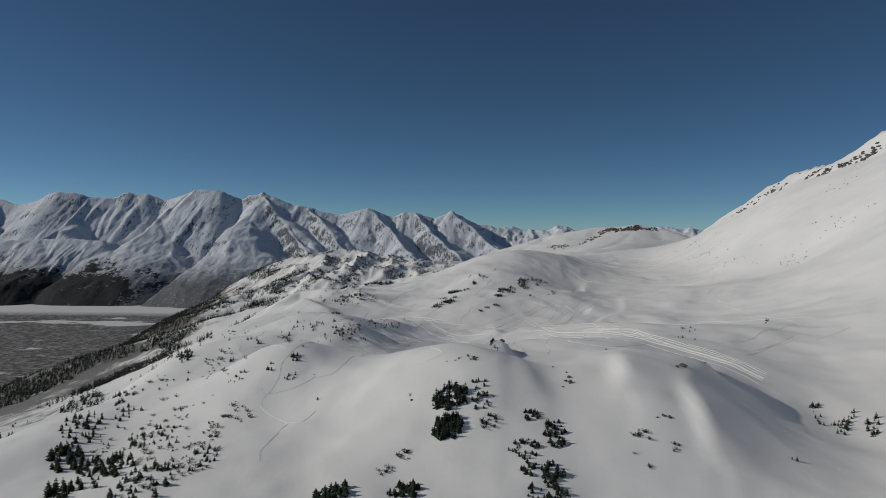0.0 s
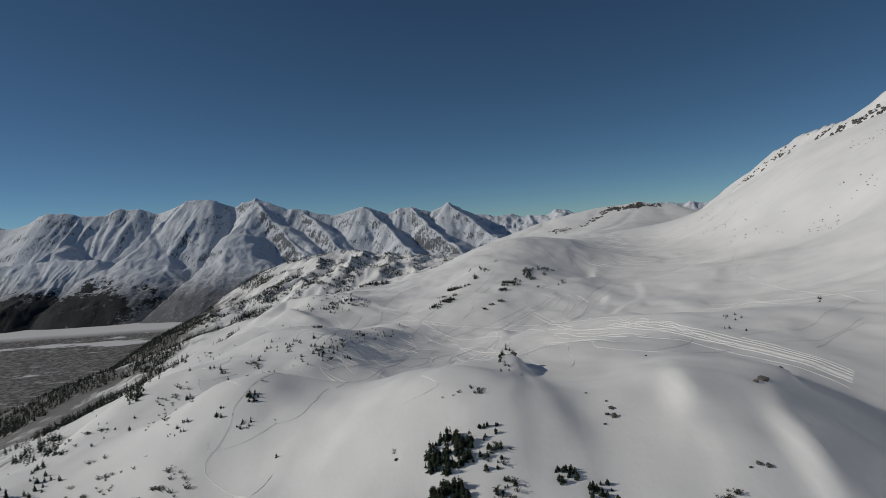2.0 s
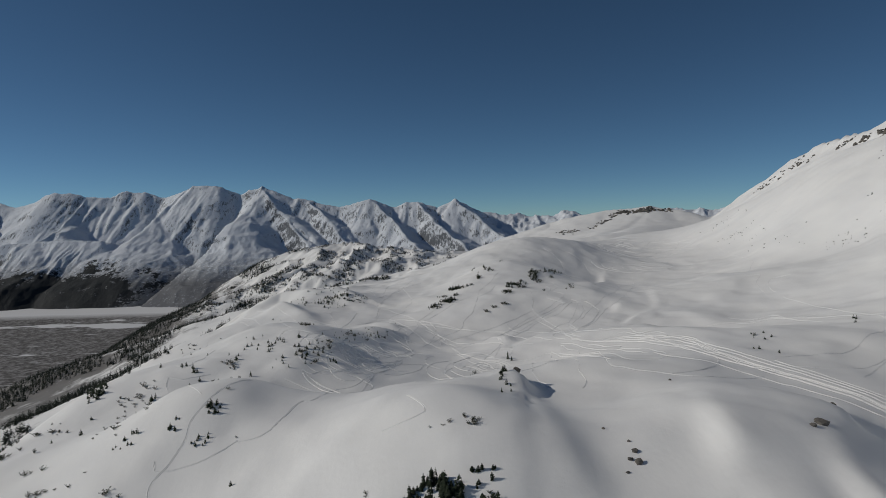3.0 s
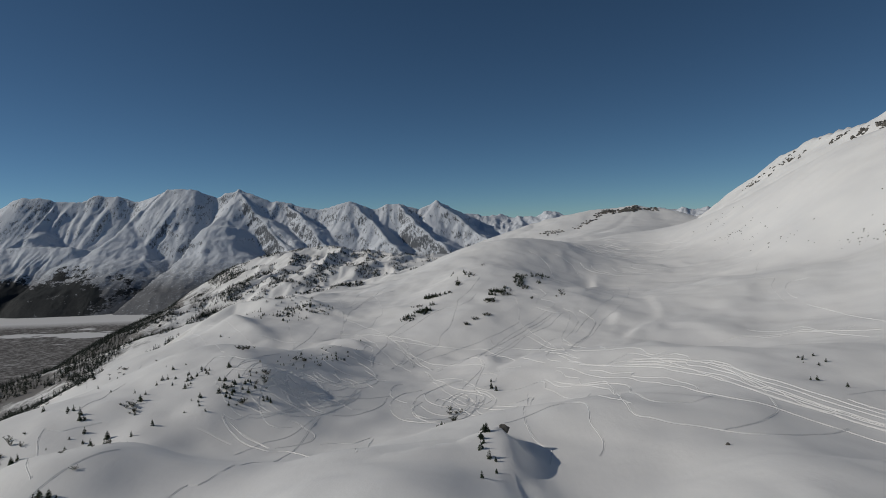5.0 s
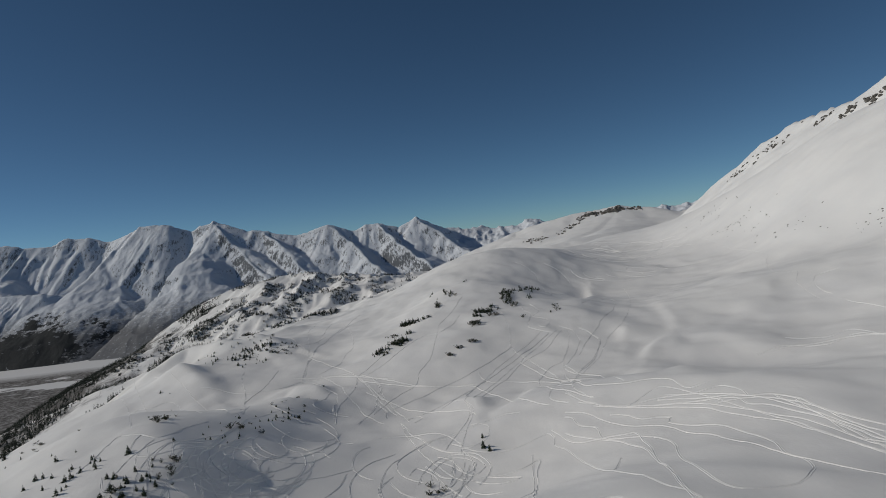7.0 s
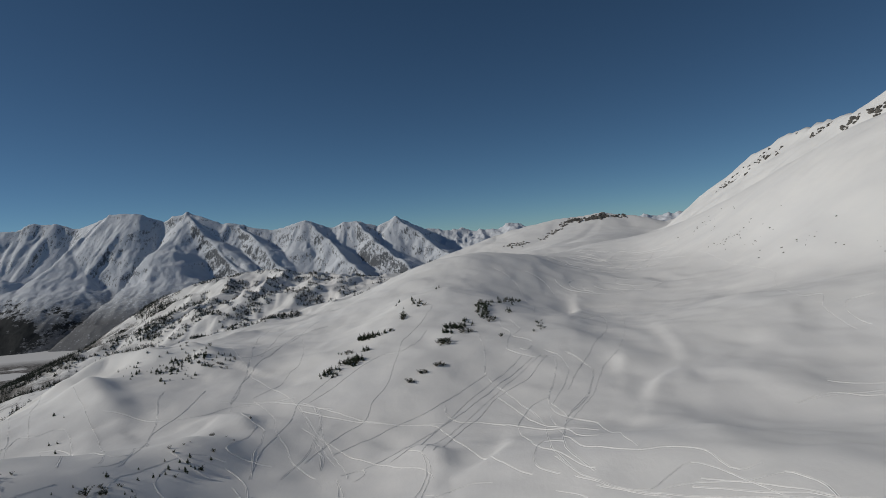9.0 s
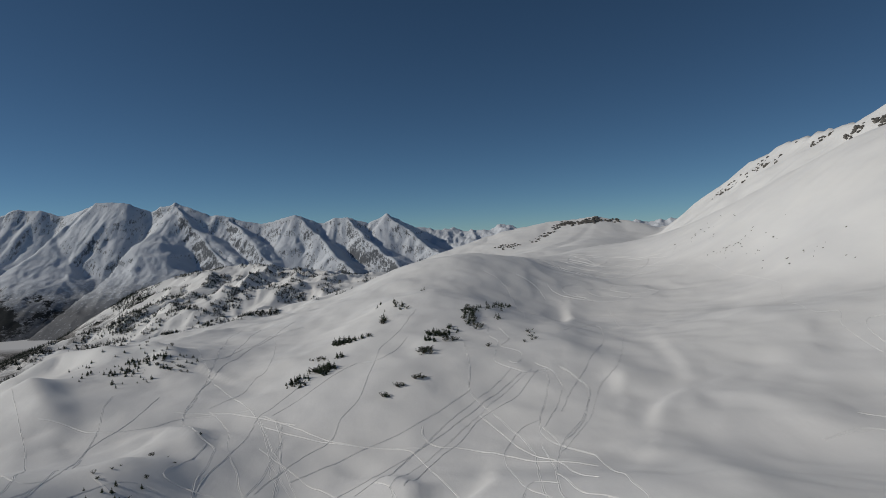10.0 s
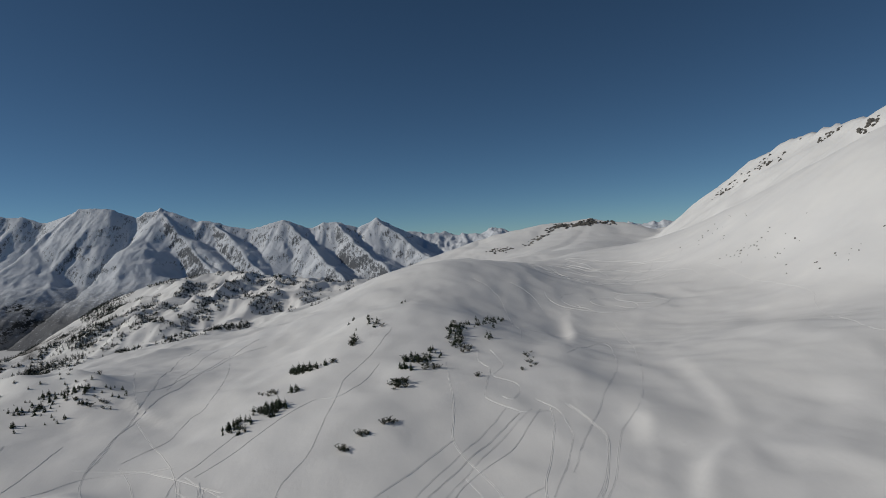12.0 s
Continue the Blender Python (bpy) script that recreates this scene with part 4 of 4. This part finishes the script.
TRAILS_G = [
    [(-76.9, 643.2), (-77.3, 608.8), (-81.6, 587.6), (-81.6, 574.8), (-70.2, 542.4)],
    [(-186.9, 707), (-136.7, 628), (-122.3, 605.2), (-100, 568.6), (-71.8, 512.3), (-65.3, 494.7)],
    [(-117.4, 610.9), (-103, 606.4), (-87.5, 598.8), (-68.5, 599.5), (-58.9, 609.1), (-52.5, 612.1), (-37.5, 610.9), (-22.2, 608.4)],
    [(-130.1, 575.7), (-111.9, 565), (-72.4, 512.5), (-62.6, 511.7)],
    [(-65.1, 693.3), (-62.1, 677), (-55.5, 629.3), (-55.5, 612.3), (-50, 597.6), (-35.9, 570.7), (-27.9, 560.5), (-25, 543.5), (-25, 528.1), (-21.2, 506.9)],
    [(-31.6, 563.3), (-31.3, 552.8), (-32.5, 540.4), (-34.7, 529.3), (-32.9, 524.1), (-27.7, 522.6), (-17.1, 520.4)],
    [(-62.1, 677), (-44.6, 642.9), (-28, 615.5), (-18.9, 597.3), (-10.5, 570.5), (-4.9, 549.8), (1.8, 534.2), (6.3, 523.2)],
]
TRAILS_H = [
    [(-4.2, 622.4), (-13.1, 606.8), (-18.9, 597.3), (-18.3, 571.1), (-20.6, 551.9), (-23.3, 529.3), (-21.6, 506.8)],
    [(-44.9, 617), (-30.5, 591.1), (-21.4, 555.8), (-14.8, 540.4), (-9.5, 524.1), (-0.1, 510.4)],
    [(-61.3, 617.5), (-37.8, 612), (-20.9, 600.2), (-0.1, 582.7)],
    [(-9.8, 593.3), (-4.4, 568.7), (-4.9, 549.8), (-5.7, 532.7), (-8.6, 518.8), (-11.3, 507.7)],
    [(-7.1, 589), (-3.3, 565), (-3.7, 541.5), (1, 531.3), (1.3, 517.6)],
    [(-51.3, 516.3), (-39.6, 505.4), (-33.1, 501.9)],
    [(-63.5, 487.4), (-61.5, 496.5), (-63.1, 518.9), (-69.5, 542)],
    [(-25.5, 809.8), (-45, 791.7), (-54.7, 744.7), (-59.2, 691.9), (-57, 629.4), (-56.1, 614.8)],
    [(-50.5, 810.9), (-37.8, 751.9), (-29, 679.9), (-32.8, 659.4), (-35, 635.3), (-45.6, 620.3)],
]
TRAILS_I = [
    [(-92, 892.1), (-83.8, 805.8), (-66, 704.9), (-63.3, 686.1)],
    [(-100.4, 780.2), (-76.1, 714.3), (-63.3, 686.1)],
    [(-37.8, 849.4), (-52.2, 778.3), (-61.7, 737.9), (-68.2, 713.8), (-73.9, 705.9)],
    [(-68, 853.2), (-65.7, 777.2), (-61.7, 719.1)],
    [(58.9, 727.6), (45.8, 681.1), (35.4, 659.7), (32.4, 633), (26.8, 595.3), (19.5, 581.4), (16, 563.8), (6.3, 552.6), (-1.6, 536.7), (-5.3, 523.6)],
    [(51.1, 670), (36.9, 639.3), (22.8, 639.5), (11.2, 627), (-0.5, 609.6), (-13, 597.6)],
    [(81.7, 666.8), (78.7, 616.6), (75.5, 592.2), (81.9, 570.3), (85.7, 554.7), (88.4, 528), (79.1, 481.4), (78.3, 468), (79, 455.7)],
    [(99.5, 683.9), (97.2, 660.9), (99.8, 650.3), (93.4, 626.5), (93.3, 617.9), (103.9, 605.8), (115.4, 605.7)],
]
TRAILS_J = [
    [(106.2, 681.9), (106.7, 656), (100, 642), (107.9, 628.9), (102.2, 615.8), (99, 619)],
    [(75.5, 592.2), (59.7, 575.9), (45.9, 562.9), (32.1, 555.2), (19.4, 545.8), (4.5, 534.1)],
    [(98.2, 609.8), (80.9, 588.1), (64.6, 569.3), (50, 546.5), (38, 531.9), (28.6, 521.1), (18, 511.4)],
    [(102.1, 605.3), (89.2, 591.5), (74, 574.5), (60.3, 557.4), (47.1, 542), (37.9, 523.9), (27.8, 508.9)],
    [(107.6, 607.5), (96.4, 595.5), (84.1, 581.3), (68.9, 560.4), (55.9, 540.9), (44.7, 521.8), (38.5, 503.6)],
    [(110.8, 607), (97.8, 588.1), (89.6, 578.8), (75.4, 566), (65.9, 549), (53.7, 531.1), (42.7, 501.2)],
    [(52.2, 564.6), (52.1, 555.2), (56.5, 546.7), (66.1, 541.7), (76.7, 530.1), (87.2, 513.7), (101.4, 500.3)],
]
TRAILS_K = [
    [(-16.2, 589.2), (0.3, 572.6), (21.6, 558.5), (41.2, 549.5), (48.3, 541.4), (53.5, 517.2), (58.7, 488.9), (64.5, 466.6), (68.2, 459.5)],
    [(-11.6, 561.5), (3.8, 541), (17.2, 522.3), (29, 501.6), (39.1, 489.2), (41.6, 479.5)],
    [(-16.2, 598.7), (-0.7, 581), (14.6, 564.6), (28.2, 555.7), (51.3, 546.2)],
    [(76.1, 570.2), (80.5, 556.2), (83.9, 541), (87.3, 523.3), (91.7, 509.2), (93.5, 476.9)],
    [(114.5, 608.4), (111.8, 593.2), (105, 574.8), (98.1, 557.2), (95.7, 541.1), (99.1, 530.8), (105.9, 513.4)],
    [(111.6, 616.5), (116.8, 605), (116.5, 587.8), (110.5, 573.3), (97.9, 549)],
    [(121.4, 609.1), (125.1, 595.1), (125.8, 578.8), (113.9, 552.5), (101.6, 534.7), (92.8, 512.8), (83.1, 478.4), (81.9, 465), (83.5, 448.9)],
]
TRAILS_L = [
    [(98.1, 557.2), (89.1, 551.8), (79.7, 533.2), (77.2, 518.2), (74.5, 482.5), (78.9, 470.3), (81.6, 455.9), (84.1, 450.4)],
    [(83.1, 478.4), (77.6, 483.2), (73.5, 476.4), (70.9, 467.3), (71.3, 461.7), (75.2, 454.4)],
    [(-10.1, 592.9), (-3.8, 567), (-0.8, 544.3), (0.8, 519.4)],
    [(-17.3, 596), (-6.3, 561), (2.9, 538.6), (9.8, 517.7), (12.3, 503.9)],
    [(133.8, 900.3), (144.4, 874.9), (148.1, 851.3), (138.5, 759.7), (128.2, 710)],
    [(165.5, 899.1), (179.1, 879), (180.7, 852.5)],
    [(226.5, 822.2), (206.9, 752.5), (176.7, 666.6), (150.4, 607.2), (132.7, 583.6), (120.7, 559.1), (110.7, 542.7), (96.2, 521.8)],
    [(122.5, 608.8), (126.7, 590.1), (125.6, 577.6), (115, 553.1), (107.3, 540.7), (98.8, 530.9)],
]
TRAILS_M = [
    [(143.1, 676.1), (183.1, 729.5), (163, 662), (139, 615), (119.3, 582.5), (108.3, 562.4)],
    [(371.4, 944.5), (355.5, 846.8), (341.5, 774.8), (336.3, 754.4), (324.2, 736.9), (269.7, 637.5), (275.2, 620.2), (263.2, 602.5), (255.4, 579.3), (251.5, 564.5)],
    [(286.4, 594.6), (276.8, 600.6), (267.8, 591.9), (260.1, 574.5), (258.8, 563.6)],
    [(244.5, 864.7), (265.7, 844.8), (288.7, 859.7), (284.2, 879.3)],
    [(64.2, 436.6), (68.5, 417.8), (80.2, 410.1), (83.2, 398.3), (68.7, 332), (72.3, 319.3), (82.1, 311.6), (92, 304.4), (106.7, 307.8), (122.1, 316.5)],
    [(52.4, 301.6), (55.5, 309.5), (55.8, 321.3), (58.5, 338.2), (53.3, 342.3), (43, 337.6), (33.1, 331.5)],
    [(39.7, 297.8), (41.9, 308.1), (39.8, 313.4), (39.4, 326.1), (40.4, 340.2), (54.2, 422.1)],
]
TRAILS_N = [
    [(124, 398.9), (123.2, 374.3), (117.8, 346.7), (110.8, 329.9), (99.5, 316.7), (85.9, 309.2)],
    [(102.7, 429), (119.5, 402.9), (124.4, 372.9), (123, 337.4), (129.4, 325.9)],
    [(178.7, 506.6), (204.9, 499.6), (220.9, 481.6), (220.4, 443.3)],
    [(-70.3, 374.5), (-63.6, 371.3), (-55.8, 366.1)],
    [(-63.7, 382.3), (-61, 377.8), (-57, 373.2), (-51.2, 366.8), (-46.2, 362.4), (-41.5, 360.1), (-35.6, 359.7), (-27.2, 349.1), (-22, 338.3)],
    [(-60.3, 379.6), (-55.9, 375.6), (-48.9, 369.2), (-42.4, 363.1)],
    [(-58.8, 378.9), (-53.9, 373.2), (-47.1, 367.1), (-42.3, 362.8)],
    [(-51.3, 355.1), (-48.3, 361.7), (-45, 368.2), (-39.7, 371.3), (-36.1, 376.7), (-33.3, 387.8), (-33.1, 403.2)],
]
TRAILS_O = [
    [(-42.7, 385.8), (-37.9, 385), (-32.9, 379.7), (-29.7, 376.2), (-29.7, 370.4), (-33.5, 365.6), (-40.5, 362.9)],
    [(-4.9, 301.9), (-8, 329), (-8.4, 369.6), (-10.3, 372.7), (-14.5, 366.8), (-19.6, 368.3), (-26, 367.1)],
    [(-63.7, 383.2), (-58.9, 381.2), (-54.5, 385.8), (-48.7, 386.4)],
    [(-87.2, 417.4), (-88.1, 431.1), (-89.5, 447.6), (-82.2, 446.2), (-71.3, 441.5), (-68.7, 457.4), (-64.4, 467.6)],
    [(-71.3, 431.2), (-66, 419.4), (-61.4, 410.6)],
    [(-66.4, 441.2), (-60.4, 422.7), (-57.6, 416.4), (-58.9, 413)],
    [(-55.2, 427.4), (-53.4, 417.4), (-50.8, 412.5), (-47.5, 404.9)],
    [(-53.6, 448.5), (-48.8, 422.4), (-48.1, 410.4), (-45.3, 404.7)],
    [(-42.6, 452.3), (-41.3, 441.2), (-40.3, 421), (-40.8, 409.6), (-43.4, 408.8)],
]
TRAILS_P = [
    [(-60.9, 408.6), (-53.7, 404.8), (-47.1, 400.9), (-41, 398), (-34.6, 393.5)],
    [(-45.2, 444.3), (-38.9, 437.5), (-31.2, 420.7), (-25, 415.6), (-20.6, 410.4), (-14.2, 413.1)],
    [(-39.2, 409.1), (-36.3, 423.8), (-32.4, 432.4)],
    [(-35.5, 416), (-31.4, 406), (-25.8, 420.4), (-22, 426.9), (-13.9, 432.9), (-7.1, 439.6)],
    [(-60.7, 201), (-62.3, 211.1), (-60.7, 230.6), (-61.1, 238.3), (-75.4, 255.5), (-77.5, 262.9), (-75.4, 268.1), (-74.1, 276.9), (-75, 284.9), (-70.5, 299), (-65.1, 312.2)],
    [(-61.1, 238.3), (-54, 233.6), (-50.5, 242.7)],
    [(-80.2, 269.9), (-78.6, 266.5), (-73.7, 266.3), (-64.5, 268.2), (-57, 273.7)],
    [(-131.5, 397.4), (-121.5, 394.1), (-127.2, 438.4)],
    [(-56.5, 273), (-47.7, 275.9), (-43.7, 296.8), (-37.3, 306.6), (-31.1, 394.5)],
]
TRAILS_Q = [
    [(-10.3, 244.7), (-1.5, 245.1), (0.6, 248.5), (-5, 263.8)],
    [(159.7, 318.6), (184.8, 342.3), (204.4, 353.5)],
    [(216, 350), (230.9, 356.9), (244, 362.9)],
    [(179, 506), (194, 505), (205, 493), (218, 494), (223, 481), (237.8, 447.8), (252.3, 411.8)],
    [(-199, 558), (-201, 565), (-195, 567), (-182, 571)],
    [(-397, 1122), (-199, 700), (-143, 591)],
    [(-87, 454), (-149, 585), (-143, 597), (-124, 590), (-72, 483)],
    [(318, 1224), (342, 1180), (367, 1124), (393, 1071)],
    [(303, 1180), (321, 1103), (366, 1107), (388, 1047)],
    [(272, 1084), (305, 1059), (354, 1065), (366, 994), (349, 918)],
    [(234, 947), (279, 978), (334, 1050), (364, 1056)],
]
TRAILS_R = [
    [(314, 1213), (322, 1146), (313, 1047)],
    [(209.3, 361.9), (186.7, 345.4), (172, 335.9), (155, 331.2), (141.1, 332.4), (140.3, 335.5), (139.2, 338.5), (155.2, 289.1)],
    [(233.7, 400.4), (213, 385.2), (178.9, 356.9), (157.6, 350.1), (140.3, 343.8)],
    [(-261, 592), (-342, 772), (-218, 567)],
    [(-148, 574), (-151, 584), (-168, 618), (-308, 854), (-342, 925)],
    [(34, 516), (39, 503), (41, 487), (37, 467), (34, 453), (32, 439)],
    [(-76.5, 296.3), (-87, 311), (-124.7, 373.6), (-119.1, 377.2), (-107.3, 381.8)],
    [(-208, 546), (-211, 557), (-194, 554), (-184, 552), (-180, 540)],
    [(-194, 561), (-187, 570), (-189, 583)],
    [(-223, 542), (-225, 551), (-215, 547)],
]
TRAILS_S = [
    [(201, 518), (214, 505), (224, 503), (223, 480), (237, 477)],
    [(256, 548), (255, 509), (247, 469), (243.6, 436.7), (234, 395.9)],
]
TRAILS = TRAILS_A + TRAILS_B + TRAILS_C + TRAILS_D + TRAILS_E + TRAILS_F + TRAILS_G + TRAILS_H + TRAILS_I + TRAILS_J + TRAILS_K + TRAILS_L + TRAILS_M + TRAILS_N + TRAILS_O + TRAILS_P + TRAILS_Q + TRAILS_R + TRAILS_S


def rounded(points):
    """Catmull-Rom curve through the points, a point about every two metres."""
    p = np.array([points[0]] + list(points) + [points[-1]], float)
    out = []
    for i in range(1, len(p) - 2):
        n = max(2, int(np.hypot(*(p[i + 1] - p[i])) / 2.0))
        for u in np.arange(n) / n:
            a, b2, c, d = p[i - 1], p[i], p[i + 1], p[i + 2]
            out.append(0.5 * (2 * b2 + (c - a) * u + (2 * a - 5 * b2 + 4 * c - d) * u * u + (3 * b2 - a - 3 * c + d) * u ** 3))
    return np.array(out + [p[-2]])


def trail(points, width, rng):
    """A packed trough between two low berms, lying on the snow."""
    c = rounded(points)
    c = c + 0.25 * np.stack([fractal(c[:, 0], c[:, 1], 9, 2, 701), fractal(c[:, 0], c[:, 1], 9, 2, 702)], 1)
    d = np.gradient(c, axis=0)
    d = d / (np.hypot(d[:, 0], d[:, 1])[:, None] + 1e-9)
    nrm = np.stack([-d[:, 1], d[:, 0]], 1)
    verts = []
    prof = [(-0.95, -0.12), (-0.6, 0.08), (-0.32, 0.01), (0.32, 0.01), (0.6, 0.08), (0.95, -0.12)]
    for off, up in prof:
        q = c + nrm * off * width
        h = on_ground(c[:, 0], c[:, 1]) * 0.4 + on_ground(q[:, 0], q[:, 1]) * 0.6
        up = up * rng.uniform(0.8, 1.2) if up > 0 else up
        verts.append(np.stack([q[:, 0], q[:, 1], h + up], 1))
    v = np.stack(verts, 1)
    n, k = v.shape[:2]
    ob = sheet("snowmobile_trail", v[:, :, 0], v[:, :, 1], v[:, :, 2], TRAIL_SNOW)
    for pl in ob.data.polygons:
        pl.use_smooth = False
    return tagged(ob, "narrow snowmobile trail pressed into the snow", "trail", "snowmobile trails")


def turns(cx, cy, rx, ry, n, rng):
    """Smooth loops ridden round and round in one bowl."""
    for _ in range(n):
        ox, oy = cx + rng.normal() * rx * 0.6, cy + rng.normal() * ry * 0.6
        a0, sweep, k = rng.normal(2.6, 0.9), rng.uniform(1.6, 4.2), rng.uniform(0.45, 1.5)
        a = a0 + np.linspace(0, sweep, 11)
        r = k * (1 + 0.3 * np.sin(np.linspace(0, rng.uniform(1, 4), 11) + rng.uniform(0, 6)))
        yield [(ox + rx * r[i] * math.cos(a[i]), oy + ry * r[i] * math.sin(a[i])) for i in range(11)]


trail_rng = np.random.default_rng(90)
BOWLS = [(-46, 432, 13, 26, 30), (24, 436, 17, 26, 12), (-30, 460, 14, 24, 12), (335, 1110, 45, 70, 12), (235, 890, 30, 25, 6)]
for bowl in BOWLS:
    for pts in turns(*bowl, trail_rng):
        trail(pts, trail_rng.uniform(0.26, 0.36), trail_rng)
for pts in TRAILS:
    trail(pts, trail_rng.uniform(0.30, 0.44), trail_rng)
